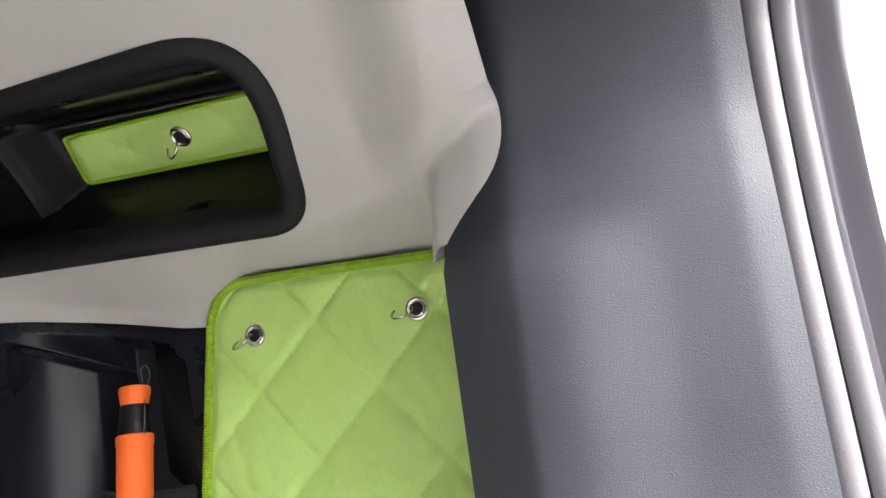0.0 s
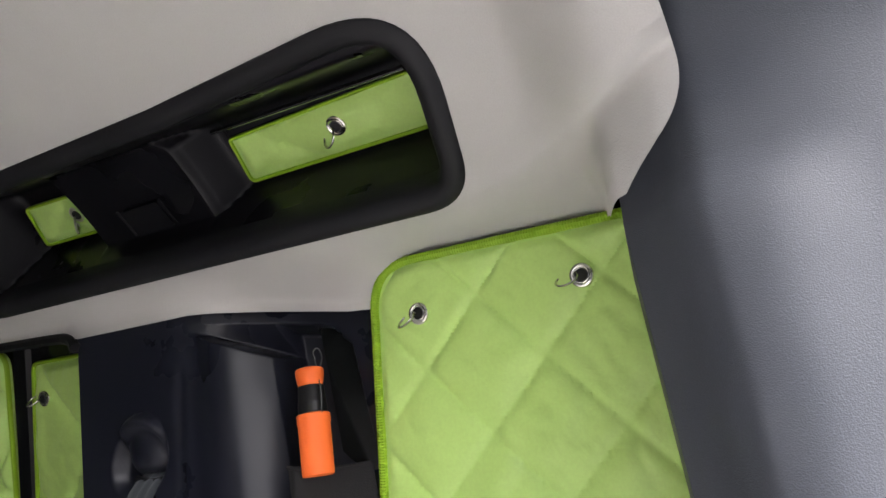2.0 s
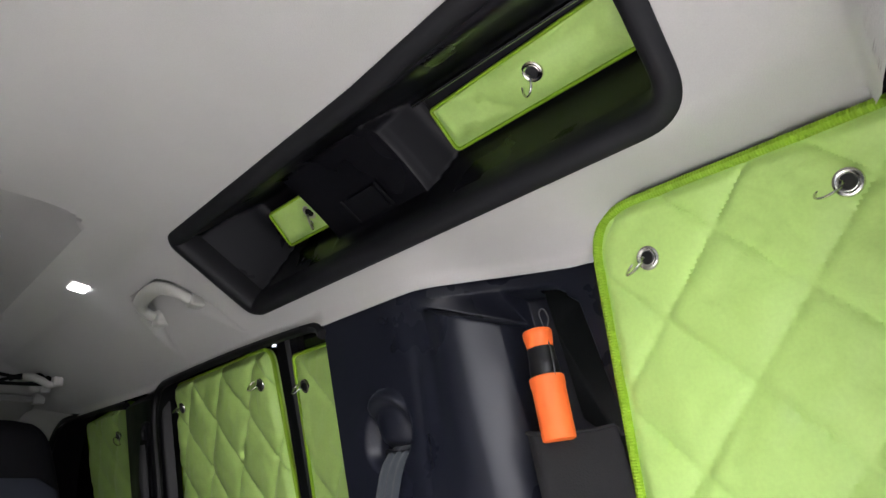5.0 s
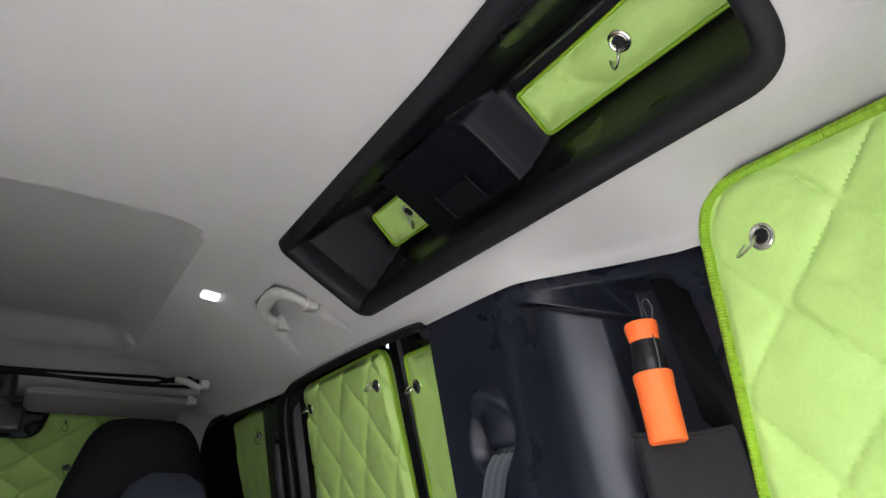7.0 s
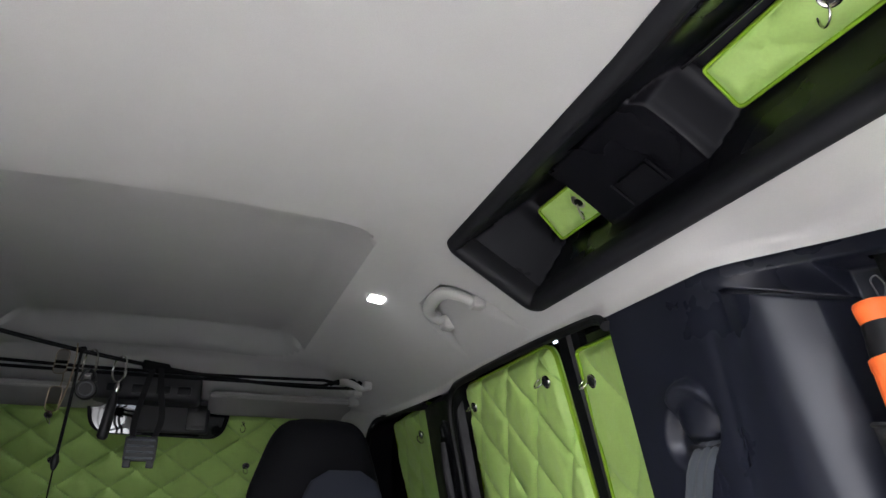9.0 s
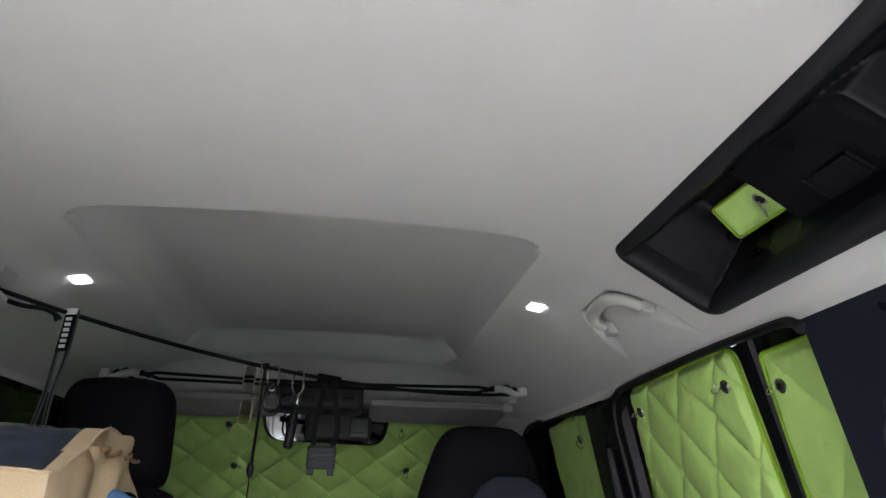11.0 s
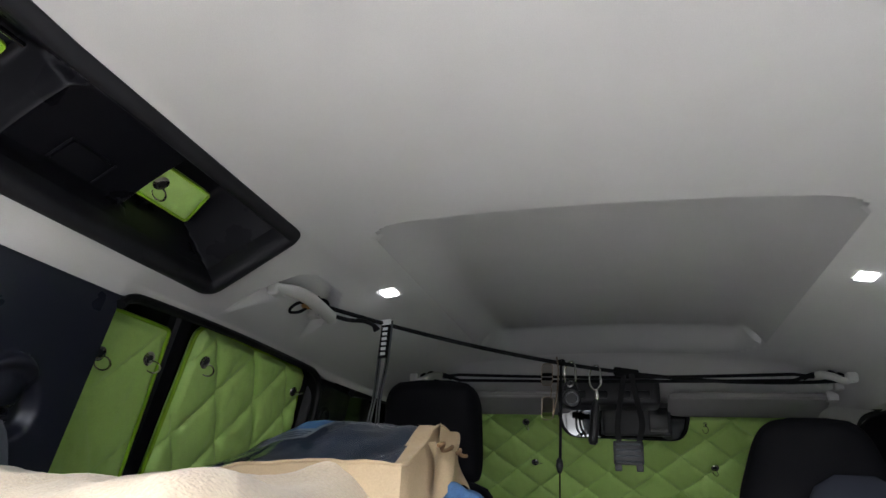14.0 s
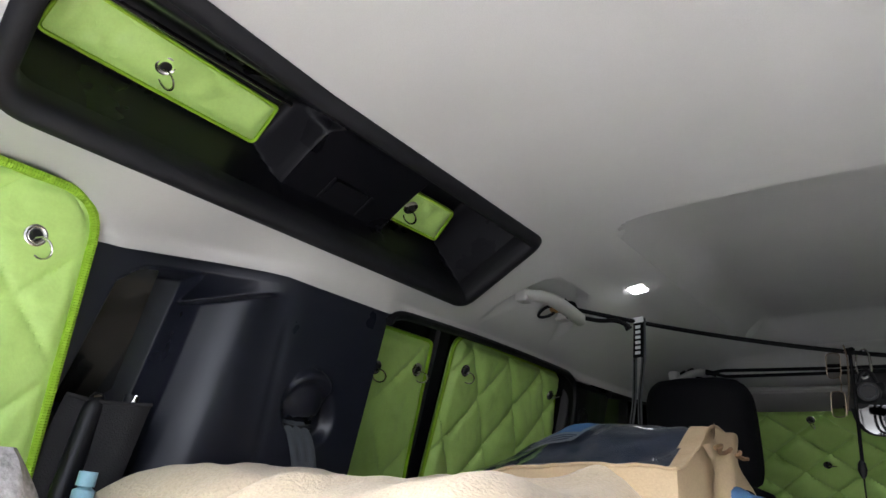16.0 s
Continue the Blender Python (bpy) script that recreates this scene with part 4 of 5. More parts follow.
# == front seats ==
def front_seat(side, xa, xb, top, y, xt0, xt1, low):
    """a seat seen from behind; its headrest runs from xt0..xt1 at the top to xa..xb below"""
    t = thing("front_seat", "charcoal cloth front seat with a tall headrest", "seat", "front seats", ((xa + xb) / 2, y, 0.60))
    def pad(lx0, lx1, hx0, hx1, z0, z1, y0, thick, lean, pw=3.0):
        def fn(u, v):
            a = 2 * math.pi * u
            cx, cy = math.cos(a), math.sin(a)
            sx = math.copysign(abs(cx) ** (2 / pw), cx)
            sy = math.copysign(abs(cy) ** (2 / 2.6), cy)
            k = (1 - abs(2 * v - 1) ** 4.5) ** (1 / 2.4)
            k = max(k, 0.02)
            xc = lerp(v, [0, 1], [(lx0 + lx1) / 2, (hx0 + hx1) / 2])
            w = lerp(v, [0, 1], [(lx1 - lx0) / 2, (hx1 - hx0) / 2])
            return (xc + w * sx * (0.35 + 0.65 * k if v > 0.5 else 0.8 + 0.2 * k) , y0 + thick / 2 * sy * k + lean * v * (z1 - z0), z0 + (z1 - z0) * v)
        return grid(fn, span(0, 1, 40), span(0, 1, 26))
    part("headrest", pad(xa, xb, xt0, xt1, low, top, y + 0.02, 0.14, -0.10), SEAT, t)
    part("backrest", pad((xa + xb) / 2 - 0.25, (xa + xb) / 2 + 0.25, (xa + xb) / 2 - 0.19, (xa + xb) / 2 + 0.19, 0.72, low + 0.02, y + 0.14, 0.20, -0.16), SEAT, t)
    px, pz, py = ((xa + xb) / 2 + 0.055, low + 0.090, y + 0.002) if side > 0 else ((xa + xb) / 2, low - 0.02, y + 0.035)
    part("back_panel", pad(px - 0.15, px + 0.15, px - 0.11, px + 0.11, 0.85, pz, py, 0.06, -0.12), SEAT_GREY, t, "slate grey seat back panel")
    part("cushion", box(((xa + xb) / 2 - 0.25, y + 0.1, 0.60), ((xa + xb) / 2 + 0.25, y + 0.62, 0.80), 0.05, 3), SEAT, t)
    for dx in (-0.06, 0.06):
        part("post", tube([((xa + xb) / 2 + dx, y + 0.01, low - 0.04), ((xa + xb) / 2 + dx, y + 0.01, low + 0.06)], 0.007, 10), STEEL, t)


front_seat(1, 0.262, 0.635, 1.662, 1.95, 0.335, 0.555, 1.44)
front_seat(-1, -0.60, -0.335, 1.738, 1.88, -0.60, -0.342, 1.48)


# == visors, mirror, roof console ==
def visor(side):
    t = thing("sun_visor", "grey fabric sun visor folded up against the header", "sun visor", "sun visors", (side * 0.39, 2.43, 1.77))
    def fn(u, v):
        a = 2 * math.pi * v
        k = min(1, max(0.05, (1 - abs(2 * u - 1) ** 14)) ** 0.5)
        c, s_ = math.cos(a), math.sin(a)
        ex = 0.075 * math.copysign(abs(c) ** 0.55, c) * (0.8 + 0.2 * k)
        ey = 0.014 * math.copysign(abs(s_) ** 0.8, s_) * k
        y = 2.45 + ex * 0.93 - ey * 0.35
        z = 1.752 - ex * 0.33 - ey * 0.93 + 0.008
        return (side * (0.155 + 0.465 * u), y, z)
    part("pad", grid(fn, span(0, 1, 30), span(0, 1, 28)), VISOR, t)
    part("rod", tube([(side * (0.16 + 0.47 * k / 8), 2.385, 1.772) for k in range(9)], 0.006, 8), VISOR, t, "grey hinge rod")
    part("bracket", box((side * 0.62 - 0.015, 2.37, 1.765), (side * 0.62 + 0.015, 2.41, 1.795), 0.005), HANDLE, t)


VISOR = material("grey visor fabric", (0.30, 0.29, 0.28), 0.8, grain=0.0005, size=800, vary=0.08)
visor(1)
visor(-1)

rc = thing("roof_console", "dark grey switch console on the windscreen header", "console", "", (-0.03, 2.46, 1.80))
part("housing", box((-0.19, 2.36, 1.745), (0.13, 2.52, 1.83), 0.02, 3), ROOF_GREY := material("dark grey console plastic", (0.032, 0.032, 0.034), 0.5, vary=0.1, spec=0.3), rc)
for x in (-0.12, -0.05, 0.02, 0.08):
    part("switch", box((x - 0.02, 2.354, 1.765), (x + 0.02, 2.364, 1.79), 0.003), BLACK_PLASTIC, rc)

mir = thing("rear_view_mirror", "wide black rear view mirror under the header", "mirror", "", (0, 2.56, 1.70))
mo = rounded([(-0.200, -0.056), (0.200, -0.056), (0.222, 0.050), (-0.222, 0.050)], [0.075, 0.075, 0.03, 0.03], 6)
m = len(mo)
def mirror_at(p, d, k=1.0):
    return (0.014 + p[0] * k * 0.98, 2.555 - d - 0.06 * p[1] * k + 0.20 * p[0] * k, 1.712 + p[1] * k)
V = [mirror_at(p, 0.0, 0.8) for p in mo] + [mirror_at(p, 0.012, 1.0) for p in mo] + [mirror_at(p, 0.026, 1.02) for p in mo] + [mirror_at(p, 0.029, 0.97) for p in mo]
part("housing", (V, [tuple(range(m))] + [(j * m + i, j * m + (i + 1) % m, (j + 1) * m + (i + 1) % m, (j + 1) * m + i) for j in range(3) for i in range(m)]), BLACK_PLASTIC, mir)
V = [mirror_at((0, 0), 0.034)] + [mirror_at(p, 0.0325 - 0.010 * (p[0] / 0.2) ** 2, 0.965) for p in mo]
part("glass", (V, [(0, 1 + i, 1 + (i + 1) % m) for i in range(m)]), MIRROR, mir, "silvered mirror glass")
SCREEN = material("glossy black screen", (0.006, 0.008, 0.007), 0.06, vary=0.05)
dc = thing("mirror_camera", "dark grey camera unit with a screen strapped over the mirror", "camera", "", (0.05, 2.505, 1.66))
part("body", box((-0.055, 2.488, 1.664), (0.165, 2.518, 1.772), 0.010, 3), ROOF_GREY, dc)
part("screen", box((0.095, 2.485, 1.674), (0.155, 2.489, 1.754), 0.0015, 1), SCREEN, dc, "glossy dark screen")
for x0, x1 in ((-0.02, 0.02), (0.038, 0.056)):
    part("edge_trim", box((x0, 2.483, 1.762), (x1, 2.489, 1.769), 0.0015, 1), STEEL, dc, "bright metal edge")
part("stem", tube([(0, 2.56, 1.72), (0, 2.575, 1.75), (0, 2.56, 1.80)], 0.012, 10), BLACK_PLASTIC, mir)


# == bedding heap, bag, denim on the load floor ==
def bedding():
    t = thing("blanket", "cream fleece blanket heaped in soft folds on the load floor", "blanket", "", (-0.48, 0.72, 1.06))
    def top(x, y):
        # height of the heap over the floor's plane
        h = 1.452 + 0.012 * math.sin(9 * x + 4 * y) + 0.008 * math.sin(17 * y - 8 * x + 1) + 0.010 * noise.noise(Vector((x * 7, y * 7, 0.3))) + 0.006 * noise.noise(Vector((x * 20, y * 14, 1.3))) + 0.003 * abs(noise.noise(Vector((x * 45 + y * 20, y * 30, 2.3))))
        fold = 0.010 * math.exp(-((x + 0.50 - 0.5 * (y - 0.6)) / 0.02) ** 2) - 0.012 * math.exp(-((x + 0.54 - 0.5 * (y - 0.6)) / 0.015) ** 2)
        d = min((x + 0.80) / 0.10, (-0.20 - x) / 0.13, (y - 0.46) / 0.16, (1.28 - y) / 0.1)
        k = math.sqrt(max(0.0, 1 - (1 - min(1, max(0, d))) ** 2))
        near = 0.018 * smooth(y, 0.75, 0.5) + 0.03 * smooth(y, 0.95, 1.15)
        return 1.06 + (h + fold - near - 1.06) * (0.25 + 0.75 * k)
    us, vs = span(-0.80, -0.20, 90), span(0.46, 1.28, 110)
    sheet = grid(lambda x, y: (x, y, top(x, y)), us, vs)
    def skirt(points):
        n = len(points)
        V = [tuple(p) for p in points] + [(p[0], p[1], 1.06) for p in points]
        return V, [(i, i + 1, n + i + 1, n + i) for i in range(n - 1)]
    edge = [(x, 0.46, top(x, 0.46)) for x in us] + [(-0.20, y, top(-0.20, y)) for y in vs] + [(x, 1.28, top(x, 1.28)) for x in reversed(us)] + [(-0.80, y, top(-0.80, y)) for y in reversed(vs)]
    part("fleece", join(sheet, skirt(edge)), FLEECE, t)
    return top


heap_top = bedding()


def storage_bag():
    t = thing("storage_bag", "tan fabric storage bag with a clear window over dark blue cloth", "bag", "", (-0.44, 1.07, 1.42))
    x0, x1, y0, y1 = -0.66, -0.236, 0.94, 1.20
    def ridge(x, y):
        u, v = (x - x0) / (x1 - x0), (y - y0) / (y1 - y0)
        z = 1.474 + 0.068 * smooth(v, 0.0, 0.62) * smooth(u, -0.1, 0.62) - 0.008 * smooth(u, 0.80, 1.0) * smooth(v, 0.1, 0.6) - 0.012 * smooth(v, 0.8, 1.0)
        z -= 0.032 * smooth(0.66 - u, 0, 0.5) * (1 - 0.4 * v)
        return z + 0.006 * noise.noise(Vector((x * 16, y * 16, 2))) + 0.003 * noise.noise(Vector((x * 45, y * 45, 4)))
    us, vs = span(x0, x1, 70), span(y0, y1, 50)
    def win(x, y):
        u, v = (x - x0) / (x1 - x0), (y - y0) / (y1 - y0)
        return 0.012 < u < 0.965 - 0.05 * v and 0.02 < v < 0.86 + 0.08 * (1 - abs(2 * u - 1))
    part("lid_border", grid(lambda x, y: (x, y, ridge(x, y) + 0.002), us, vs, lambda x, y: not win(x, y)), KRAFT, t)
    def cloth(x, y):
        return (x, y, ridge(x, y) - 0.009 + 0.008 * noise.noise(Vector((x * 24, y * 30, 6))))
    part("contents", grid(cloth, us, vs), NAVY, t, "folded dark blue cloth inside")
    film = part("film", grid(lambda x, y: (x, y, ridge(x, y) + 0.0035 * noise.noise(Vector((x * 30, y * 30, 9)))), us, vs, win), FILM, t, "creased clear plastic window")
    film.visible_shadow = False
    # sides, slightly bellied, with a rolled top seam
    def wallp(p, q, n):
        def fn(u, v):
            x, y = p[0] + (q[0] - p[0]) * u, p[1] + (q[1] - p[1]) * u
            zt = ridge(x, y) + 0.002
            zb = 1.39
            b = 0.012 * math.sin(math.pi * v) * math.sin(math.pi * u) ** 0.4 + 0.004 * math.sin(math.pi * u) * noise.noise(Vector((x * 30, y * 30, v * 3)))
            return (x + n[0] * b, y + n[1] * b, zb + (zt - zb) * v)
        return grid(fn, span(0, 1, 40), span(0, 1, 12))
    for p, q, n in (((x0, y0), (x1, y0), (0, -1)), ((x1, y0), (x1, y1), (1, 0)), ((x1, y1), (x0, y1), (0, 1)), ((x0, y1), (x0, y0), (-1, 0))):
        part("side", wallp(p, q, n), KRAFT, t)
    part("piping", tube([(x, y0 - 0.002, ridge(x, y0) + 0.003) for x in us] + [(x1 + 0.002, y, ridge(x1, y) + 0.003) for y in vs], 0.0025, 6), KRAFT, t)
    # the zipped end with its crumpled flap
    def flap(u, v):
        y = 1.02 + 0.17 * u
        return (x1 + 0.008 + 0.016 * v + 0.006 * math.sin(u * 9 + v * 5), y, ridge(x1, y) + 0.004 - 0.075 * v + 0.004 * math.sin(14 * u + 2))
    part("zip_flap", grid(flap, span(0, 1, 24), span(0, 1, 12)), KRAFT, t, "crumpled zip flap")
    part("zip", tube([(x1 + 0.020 + 0.004 * math.sin(k), 1.03 + 0.15 * k / 20, ridge(x1, 1.1) - 0.030 + 0.004 * math.sin(k * 0.9)) for k in range(21)], 0.003, 6), ZIP_BROWN, t, "brown zip")
    # the printed card under the film
    def card(u, v):
        x, y = -0.485 + 0.080 * u + 0.025 * v, 1.030 + 0.052 * v - 0.012 * u
        return (x, y, ridge(x, y) + 0.0065)
    part("card", grid(card, span(0, 1, 10), span(0, 1, 10)), PAPER_WHITE, t, "printed white card")
    def blue(u, v):
        x, y = -0.452 + 0.052 * u + 0.016 * v, 1.046 + 0.030 * v - 0.008 * u
        return (x, y, ridge(x, y) + 0.0078)
    part("card_picture", grid(blue, span(0, 1, 8), span(0, 1, 8)), PAPER_BLUE, t, "blue picture on the card")
    for k in range(3):
        def bar(u, v, k=k):
            x, y = -0.480 + 0.070 * u + 0.004 * k, 1.033 + 0.004 * k + 0.003 * v - 0.012 * u
            return (x, y, ridge(x, y) + 0.0078)
        part("card_line", grid(bar, span(0, 1, 5), span(0, 1, 2)), NAVY, t)
    part("grip", tube([(-0.42 + 0.05 * k / 8, 1.165, ridge(-0.42, 1.165) + 0.003 + 0.004 * math.sin(math.pi * k / 8)) for k in range(9)], 0.004, 8), KRAFT, t)


ZIP_BROWN = material("brown zip tape", (0.16, 0.09, 0.04), 0.7, vary=0.2)
storage_bag()


def denim():
    t = thing("jeans", "rolled blue denim garment tucked beside the bag", "jeans", "", (-0.20, 1.10, 1.06))
    arch = spline([(-0.232, 1.09, 1.40), (-0.230, 1.085, 1.440), (-0.215, 1.08, 1.456), (-0.195, 1.085, 1.458), (-0.178, 1.09, 1.445), (-0.175, 1.10, 1.39)], 8)
    part("leg", tube([p - Vector((0, 0, 0.012)) for p in arch], lambda s: 0.014 + 0.004 * math.sin(s * 17), 14, False, 1.3, (0, 1, 0)), DENIM, t)
    part("roll", tube(spline([(-0.24, 1.12, 1.38), (-0.20, 1.125, 1.395), (-0.16, 1.13, 1.375), (-0.13, 1.14, 1.34)], 8), lambda s: 0.035 + 0.004 * math.sin(s * 23), 16), DENIM, t)
    part("heap", tube(spline([(-0.21, 1.12, 1.06), (-0.20, 1.12, 1.20), (-0.19, 1.12, 1.40)], 6), 0.06, 16), DENIM, t)


denim()


def bundle():
    t = thing("cloth_bundle", "grey printed cloth bundle by the side window", "cloth", "", (-0.60, 0.36, 1.06))
    def fn(u, v):
        a = 2 * math.pi * u
        r = 0.075 * math.sin(math.pi * min(1, 0.03 + v * 0.94)) ** 0.5
        p = Vector((math.cos(a) * r, math.sin(a) * r * 0.9, 0))
        k = 1 + 0.16 * noise.noise(Vector((math.cos(a) * 3, math.sin(a) * 3, v * 8)))
        return (-0.635 + p.x * k, 0.385 + p.y * k, 1.06 + 0.39 * v)
    part("cloth", grid(fn, span(0, 1, 40), span(0, 1, 40)), FLORAL, t)


bundle()


# the odds and ends in the left pocket
def in_pocket(x, y, z):
    p = outward(x, y, z, 1.075)
    return (-p.x, p.y, p.z)


def pocket_things():
    t = thing("glasses_case", "black case standing in the elastic pocket", "case", "", in_pocket(0.755, 0.50, 1.40))
    part("shell", tube(spline([in_pocket(0.752, 0.500, 1.40), in_pocket(0.752, 0.510, 1.47), in_pocket(0.750, 0.517, 1.518)], 8), lambda s: 0.013 * (1 - 0.6 * max(0, s - 0.8) / 0.2), 12), BLACK_PLASTIC, t)
    part("clasp", tube([in_pocket(0.740, 0.506, 1.513), in_pocket(0.739, 0.514, 1.515)], 0.002, 6), STEEL, t)
    t = thing("pen_light", "small black pen light with a metal clip in the pocket", "torch", "", in_pocket(0.755, 0.56, 1.40))
    part("barrel", tube([in_pocket(0.752, 0.548, 1.40), in_pocket(0.750, 0.553, 1.50), in_pocket(0.749, 0.555, 1.520)], 0.009, 12), BLACK_PLASTIC, t)
    part("clip", tube([in_pocket(0.739, 0.551, 1.508), in_pocket(0.738, 0.554, 1.520)], 0.002, 6), STEEL, t)
    t = thing("bottle", "small pale blue plastic bottle standing low in the recess", "bottle", "", (-0.735, 0.526, 1.36))
    part("body", tube([(-0.735, 0.523, 1.36), (-0.735, 0.525, 1.40), (-0.735, 0.526, 1.414), (-0.735, 0.526, 1.420)], lambda s: 0.0115 if s < 0.9 else 0.009, 16), SKY_BLUE, t)
    part("cap", tube([(-0.735, 0.526, 1.418), (-0.735, 0.527, 1.433)], 0.0098, 16), SKY_BLUE, t)


pocket_things()


# == cords across the roof and what hangs on them ==
A0, A1 = Vector((-0.600, 1.425, 1.822)), Vector((0.610, 2.19, 1.812))


def cord_at(k):
    p = A0.lerp(A1, k)
    p.z -= 0.069 * (1 - (2 * k - 1.08) ** 2 / 1.17) if k < 1 else 0
    return p


def cord_x(x):
    return cord_at((x - A0.x) / (A1.x - A0.x))


c1 = thing("bungee_cord", "black braided bungee cord tied between two grab handles", "cord", "bungee cords", tuple(A0))
part("cord", tube([cord_at(k / 60) for k in range(61)], 0.0048, 8), CORD, c1)
part("tail", tube(spline([tuple(A0), (-0.585, 1.43, 1.805), (-0.55, 1.45, 1.796), (-0.52, 1.468, 1.797), (-0.50, 1.478, 1.790), (-0.492, 1.482, 1.779)], 8), lambda s: 0.0048 + 0.003 * smooth(s, 0.75, 1), 8), CORD, c1)
part("wrap", tube(spline([(-0.60, 1.405, 1.835), (-0.622, 1.405, 1.822), (-0.612, 1.415, 1.803), (-0.590, 1.425, 1.810), (-0.590, 1.42, 1.828), (-0.610, 1.42, 1.832), (-0.618, 1.425, 1.812), (-0.598, 1.432, 1.806)], 8), 0.0050, 8), CORD, c1, "cord wrapped round the handle")
part("loop", tube(spline([(-0.602, 1.352, 1.806), (-0.612, 1.340, 1.805), (-0.626, 1.334, 1.793), (-0.627, 1.335, 1.784), (-0.612, 1.343, 1.786), (-0.601, 1.352, 1.797)], 8, True), 0.0032, 8, True), CORD, c1, "small black end loop")
bm = bmesh.new()
bmesh.ops.create_uvsphere(bm, u_segments=16, v_segments=10, radius=0.0095)
for v in bm.verts:
    v.co = Vector((v.co.x * 1.2, v.co.y, v.co.z)) + Vector((-0.602, 1.354, 1.803))
part("bead_cord", tube(spline([(-0.602, 1.354, 1.803), (-0.596, 1.375, 1.802), (-0.592, 1.40, 1.804), (-0.590, 1.43, 1.808)], 6), 0.0042, 8), CORD, c1)
part("bead", bm, BRASS, c1, "amber brown bead")

c2 = thing("bungee_cord", "black doubled bungee cord stretched between the front grab handles", "cord", "bungee cords", (0, 2.19, 1.80))
for dz, dy, sag in ((0.006, 0.0, 0.012), (-0.012, 0.012, 0.004)):
    part("strand", tube([(-0.60 + 1.2 * k / 40, 2.19 + dy, 1.808 + dz * (1 if 3 < k < 37 else 0.2) - sag * math.sin(math.pi * k / 40)) for k in range(41)], 0.0048, 8), CORD, c2)
for s in (-1, 1):
    part("knot", tube(spline([(s * 0.605, 2.19, 1.815), (s * 0.59, 2.20, 1.80), (s * 0.57, 2.185, 1.812), (s * 0.555, 2.20, 1.800), (s * 0.53, 2.19, 1.809), (s * 0.505, 2.20, 1.800)], 6), lambda q: 0.012 - 0.006 * q, 8), CORD, c2, "wrapped cord end")


def flat_band(points, w, across=(1, 0, 0), th=0.0016):
    """a webbing band along a line"""
    P = [Vector(p) for p in points]
    a = Vector(across).normalized() * w / 2
    n = len(P)
    d = Vector((0, -1, 0)) * th
    V = [tuple(p - a) for p in P] + [tuple(p + a) for p in P] + [tuple(p + a + d) for p in P] + [tuple(p - a + d) for p in P]
    F = [(j * n + i, j * n + i + 1, ((j + 1) % 4) * n + i + 1, ((j + 1) % 4) * n + i) for j in range(4) for i in range(n - 1)]
    return V, F


def lanyard():
    p = cord_x(-0.476)
    t = thing("lanyard", "grey webbing lanyard with a pale printed tab over the cord", "lanyard", "", tuple(p))
    top = p + Vector((0, 0, 0.008))
    part("tab", flat_band([top + Vector((0.000, -0.008, 0.0)), top + Vector((0.000, -0.009, -0.03)), top + Vector((-0.003, -0.009, -0.085))], 0.026, (1, -0.3, 0)), CORD, t, "black tab with pale print")
    part("tab_top", flat_band([top + Vector((0, -0.0100, 0.001)), top + Vector((0, -0.0105, -0.011))], 0.0265, (1, -0.3, 0)), WHITE_PRINT, t, "pale woven end")
    # unreadable print as plain bars
    for k in range(6):
        q = top + Vector((-0.001 - 0.0004 * k, -0.0113, -0.017 - 0.011 * k))
        part("print_bar", flat_band([q, q + Vector((0, 0, -0.0065))], 0.013, (1, -0.3, 0), 0.0004), WHITE_PRINT, t)
    for s in (-1, 1):
        ln = spline([top + Vector((s * 0.008, 0.0, 0.0)), top + Vector((s * 0.009 - 0.003, -0.004, -0.09)), top + Vector((s * 0.006 - 0.012, 0.0, -0.17)), top + Vector((s * 0.010 - 0.022, 0.01, -0.235)), top + Vector((s * 0.006 - 0.030, 0.015, -0.285))], 8)
        part("strap", flat_band(ln, 0.011, (1, -0.3, 0)), WEB_GREY, t, "grey webbing strap")
        part("stripe", flat_band([q + Vector((0, -0.002, 0)) for q in ln], 0.003, (1, -0.3, 0), 0.0006), CORD, t)


lanyard()


def spectacles():
    p = cord_x(-0.135)
    t = thing("spectacles", "thin gold framed spectacles hanging from the cord", "glasses", "", tuple(p))
    part("temple", tube(spline([p + Vector((0.008, 0, 0.012)), p + Vector((0.012, -0.005, -0.02)), p + Vector((0.008, -0.005, -0.075)), p + Vector((-0.002, -0.004, -0.13))], 8), 0.0018, 6), GOLD, t, "gold wire temple")
    for dz in (-0.030, -0.108):
        ol = rounded([(-0.016, -0.026), (0.010, -0.026), (0.012, 0.024), (-0.014, 0.026)], 0.010, 5)
        line = [p + Vector((q[0] - 0.012, -0.006 - 0.2 * q[0], dz + q[1])) for q in ol]
        part("lens_rim", tube(line, 0.0010, 6, True, 1.0, (0, 1, 0)), GOLD, t)
        lens = part("lens", ([tuple(q) for q in line], [tuple(range(len(line)))]), SMOKE, t, "smoky lens")
    part("bridge", tube([p + Vector((-0.006, -0.007, -0.055)), p + Vector((-0.004, -0.009, -0.068)), p + Vector((-0.006, -0.007, -0.083))], 0.0014, 6), GOLD, t)


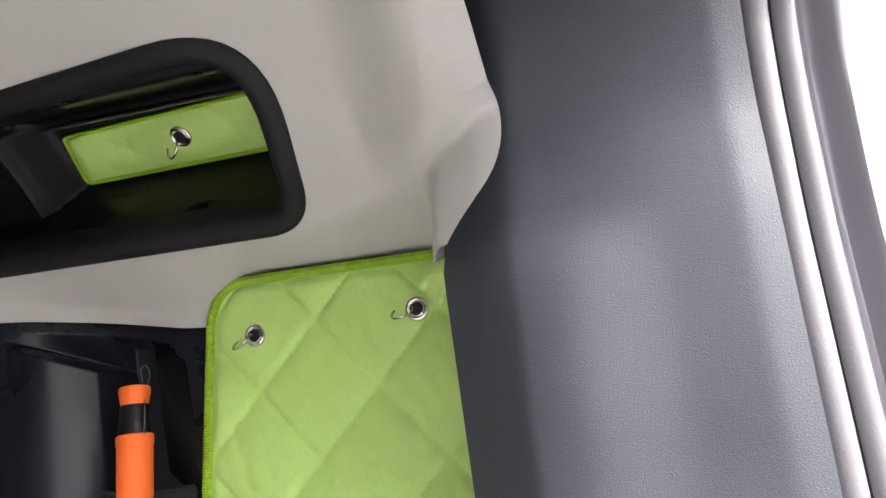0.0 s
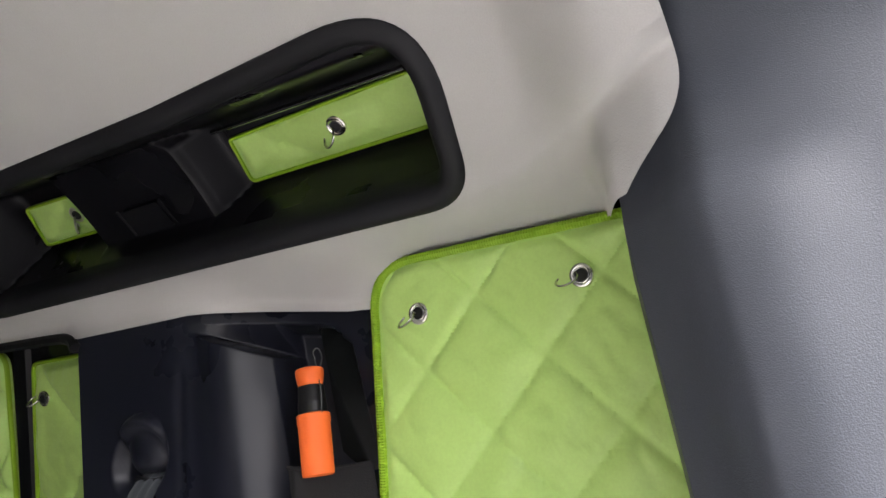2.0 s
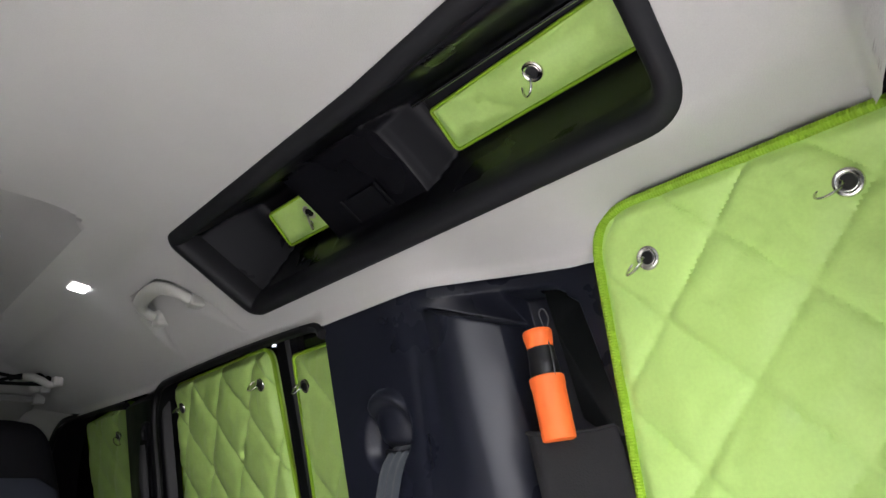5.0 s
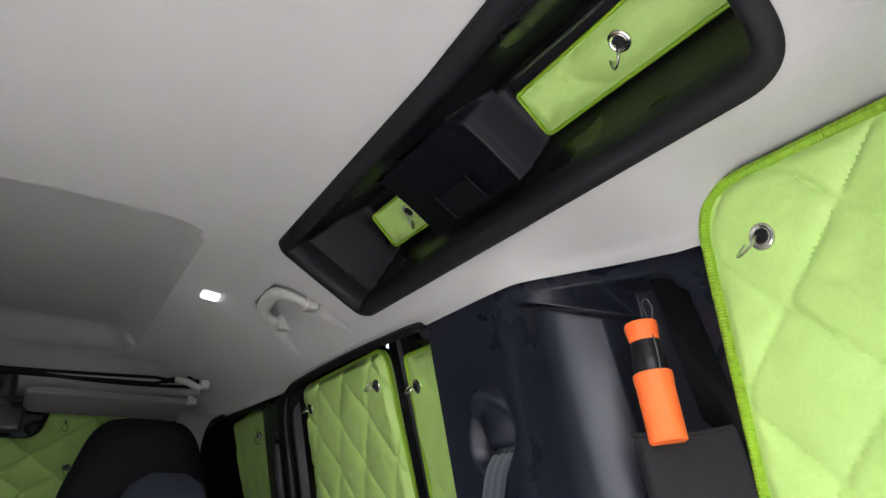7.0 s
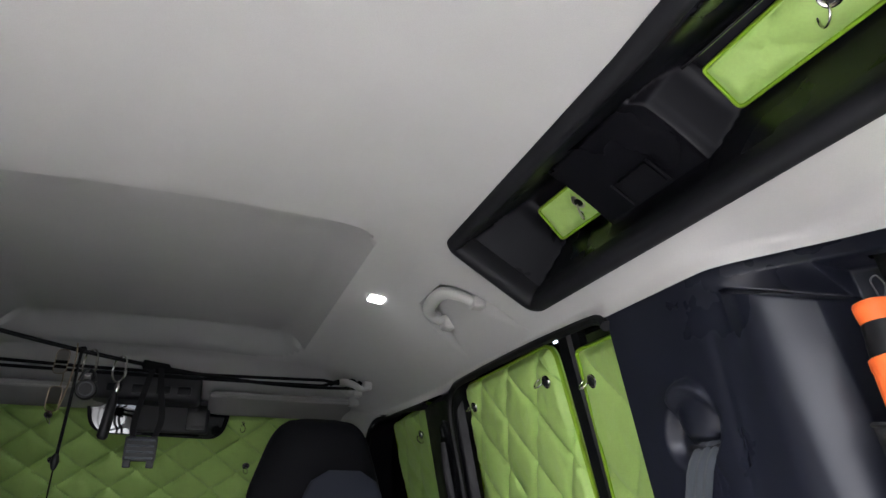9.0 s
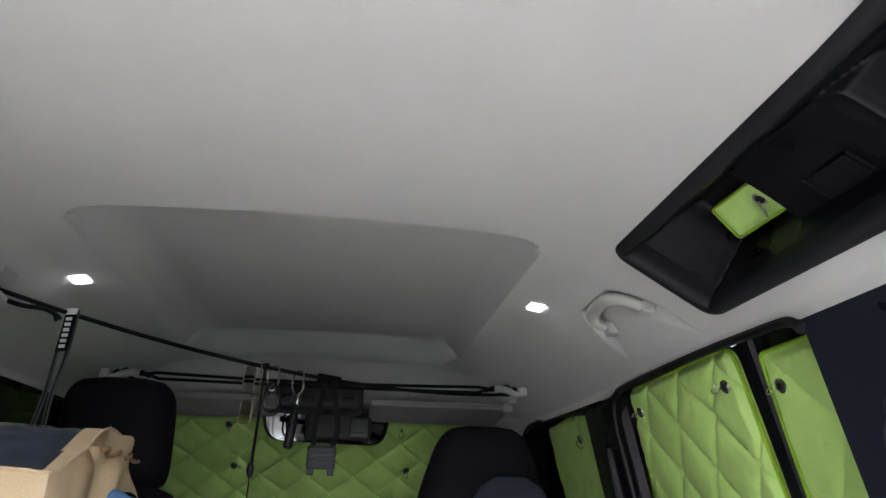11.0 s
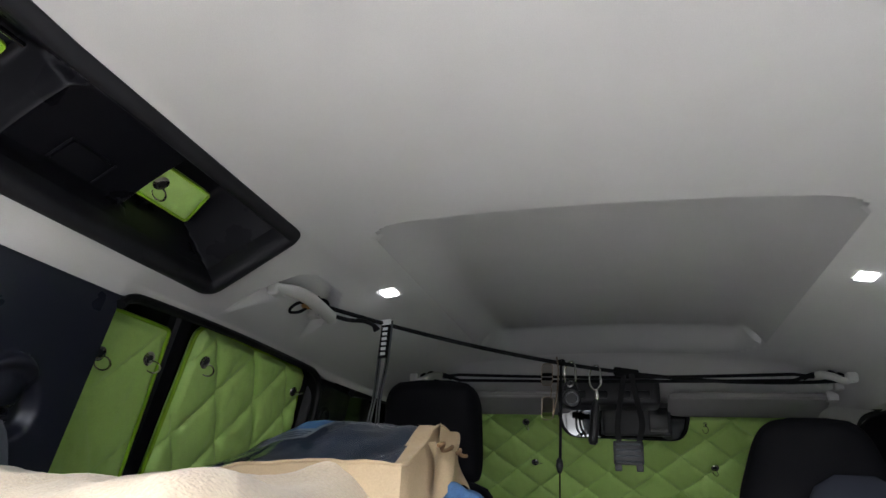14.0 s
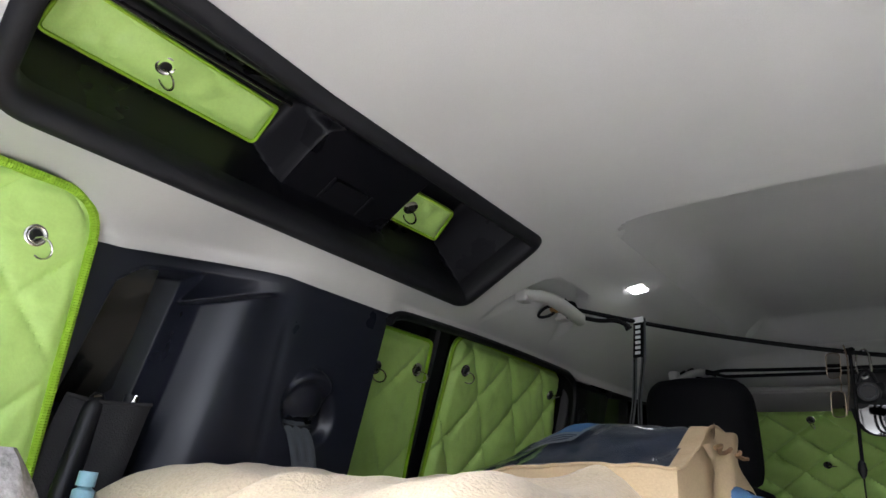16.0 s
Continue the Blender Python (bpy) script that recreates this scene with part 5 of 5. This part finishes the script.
GOLD = material("pale gold wire", (0.22, 0.17, 0.12), 0.3, metal=0.9, vary=0.1)
SMOKE = bpy.data.materials.new("smoky lens")
SMOKE.use_nodes = True
sm = SMOKE.node_tree.nodes["Principled BSDF"]
sm.inputs["Base Color"].default_value, sm.inputs["Roughness"].default_value, sm.inputs["Transmission Weight"].default_value = (0.45, 0.43, 0.38, 1), 0.05, 1.0
sm.inputs["IOR"].default_value, sm.inputs["Specular IOR Level"].default_value = 1.08, 0.2
spectacles()


def hanging_line():
    p = cord_x(-0.118)
    t = thing("drawcord", "thin black drawcord with a cord lock hanging from the bungee", "cord", "", tuple(p))
    part("line", tube(spline([p, p + Vector((-0.002, 0, -0.10)), p + Vector((-0.005, 0, -0.20)), p + Vector((-0.007, 0, -0.26)), p + Vector((-0.008, 0, -0.40))], 8), lambda s: 0.0034 if s < 0.62 else 0.0016, 8), CORD, t)
    q = p + Vector((-0.007, 0, -0.232))
    part("cord_lock", tube([q + Vector((0, 0, 0.018)), q + Vector((0, 0, 0.012)), q, q + Vector((0, 0, -0.010)), q + Vector((0, 0, -0.016))], lambda s: (0.003, 0.007, 0.0085, 0.006, 0.003)[int(round(s * 4))], 12), TORCH_BLACK, t, "black cord lock")
    part("knot", tube(spline([p + Vector(o) for o in ((0.006, 0, 0.006), (0.004, -0.006, -0.004), (-0.008, -0.004, 0.0), (-0.004, 0.006, 0.006), (0.006, 0, 0.006))], 6), 0.004, 8), CORD, t)


def key_clip(x, drop, name, label, cat, fob):
    p = cord_x(x)
    t = thing(name, label, cat, "clips on the cord", tuple(p))
    ln = spline([p + Vector((0.004, 0, 0.008)), p + Vector((-0.010, -0.003, -0.004)), p + Vector((-0.013, -0.003, -0.035)), p + Vector((-0.002, -0.004, -0.052)), p + Vector((0.012, -0.003, -0.038)), p + Vector((0.012, -0.002, -0.006))], 8, True)
    part("carabiner", tube(ln, 0.0022, 8, True), STEEL if fob != "dark" else WEB_GREY, t, "small metal carabiner")
    part("gate", tube([p + Vector((0.012, -0.003, -0.008)), p + Vector((0.013, -0.004, -0.034))], 0.0028, 8), STEEL, t)
    q = p + Vector((0.002, -0.004, -0.052))
    if fob == "dial":
        part("case", tube([q + Vector((0, 0.008, -0.028)), q + Vector((0, -0.003, -0.028)), q + Vector((0, -0.008, -0.028))], lambda s: 0.022 if s < 0.9 else 0.019, 24, False, 1.0, (0, 0, 1)), TORCH_BLACK, t, "round black case")
        part("bezel", ring(q + Vector((0, -0.009, -0.028)), (0, 1, 0), 0.014, 0.0018), WEB_GREY, t)
        for s in (-1, 1):
            part("shoulder", tube([q + Vector((s * 0.016, 0, -0.01)), q + Vector((s * 0.010, 0, 0.008)), q + Vector((0, 0, 0.016))], 0.004, 8), TORCH_BLACK, t)
    else:
        part("swivel", tube([q, q + Vector((0, 0, -0.012)), q + Vector((0, 0, -0.022))], lambda s: (0.003, 0.006, 0.004)[int(round(s * 2))], 10), STEEL, t)
        part("fob", tube([q + Vector((-0.002, 0, -0.022)), q + Vector((-0.004, 0, -0.040)), q + Vector((-0.008, 0, -0.085)), q + Vector((-0.012, 0, -0.118)), q + Vector((-0.013, 0, -0.124))], lambda s: (0.006, 0.014, 0.0165, 0.016, 0.010)[int(round(s * 4))], 14, False, 0.7), TORCH_BLACK, t, "black leather fob")


hanging_line()
key_clip(-0.098, 0.1, "compass", "round black pocket compass clipped to the cord", "compass", "dial")
key_clip(-0.042, 0.1, "key_fob", "black key fob on a small steel carabiner", "key fob", "fob")


def buckle_strap():
    p = cord_x(0.030)
    t = thing("buckle_strap", "black luggage strap looped over the cord with a plastic buckle", "strap", "", tuple(p))
    part("wrap", tube([p + Vector((-0.026 + 0.052 * k / 8, 0.033 * (-1 + 2 * k / 8) * 0.6, 0.0)) for k in range(9)], 0.0075, 10, False, 1.5), CORD, t, "strap wrapped round the cord")
    part("left_leg", flat_band(spline([p + Vector((-0.006, -0.008, -0.004)), p + Vector((-0.014, -0.010, -0.05)), p + Vector((-0.026, -0.010, -0.125)), p + Vector((-0.024, -0.010, -0.165))], 6), 0.013), CORD, t)
    part("right_leg", flat_band(spline([p + Vector((0.012, -0.008, -0.004)), p + Vector((0.018, -0.014, -0.05)), p + Vector((0.030, -0.014, -0.12)), p + Vector((0.020, -0.012, -0.165))], 6), 0.014), CORD, t)
    b = p + Vector((-0.004, -0.012, -0.195))
    bk = part("buckle", box(b + Vector((-0.034, -0.007, -0.020)), b + Vector((0.034, 0.007, 0.034)), 0.005, 2), TORCH_BLACK, t, "black plastic side release buckle")
    for k in range(4):
        part("rib", tube([b + Vector((-0.028, -0.008, 0.026 - 0.013 * k)), b + Vector((0.028, -0.008, 0.026 - 0.013 * k))], 0.0025, 6), BELT, t)
    for s in (-1, 1):
        part("prong", box(b + Vector((s * 0.024 - 0.008, -0.006, -0.034)), b + Vector((s * 0.024 + 0.008, 0.006, -0.018)), 0.003), TORCH_BLACK, t)


buckle_strap()
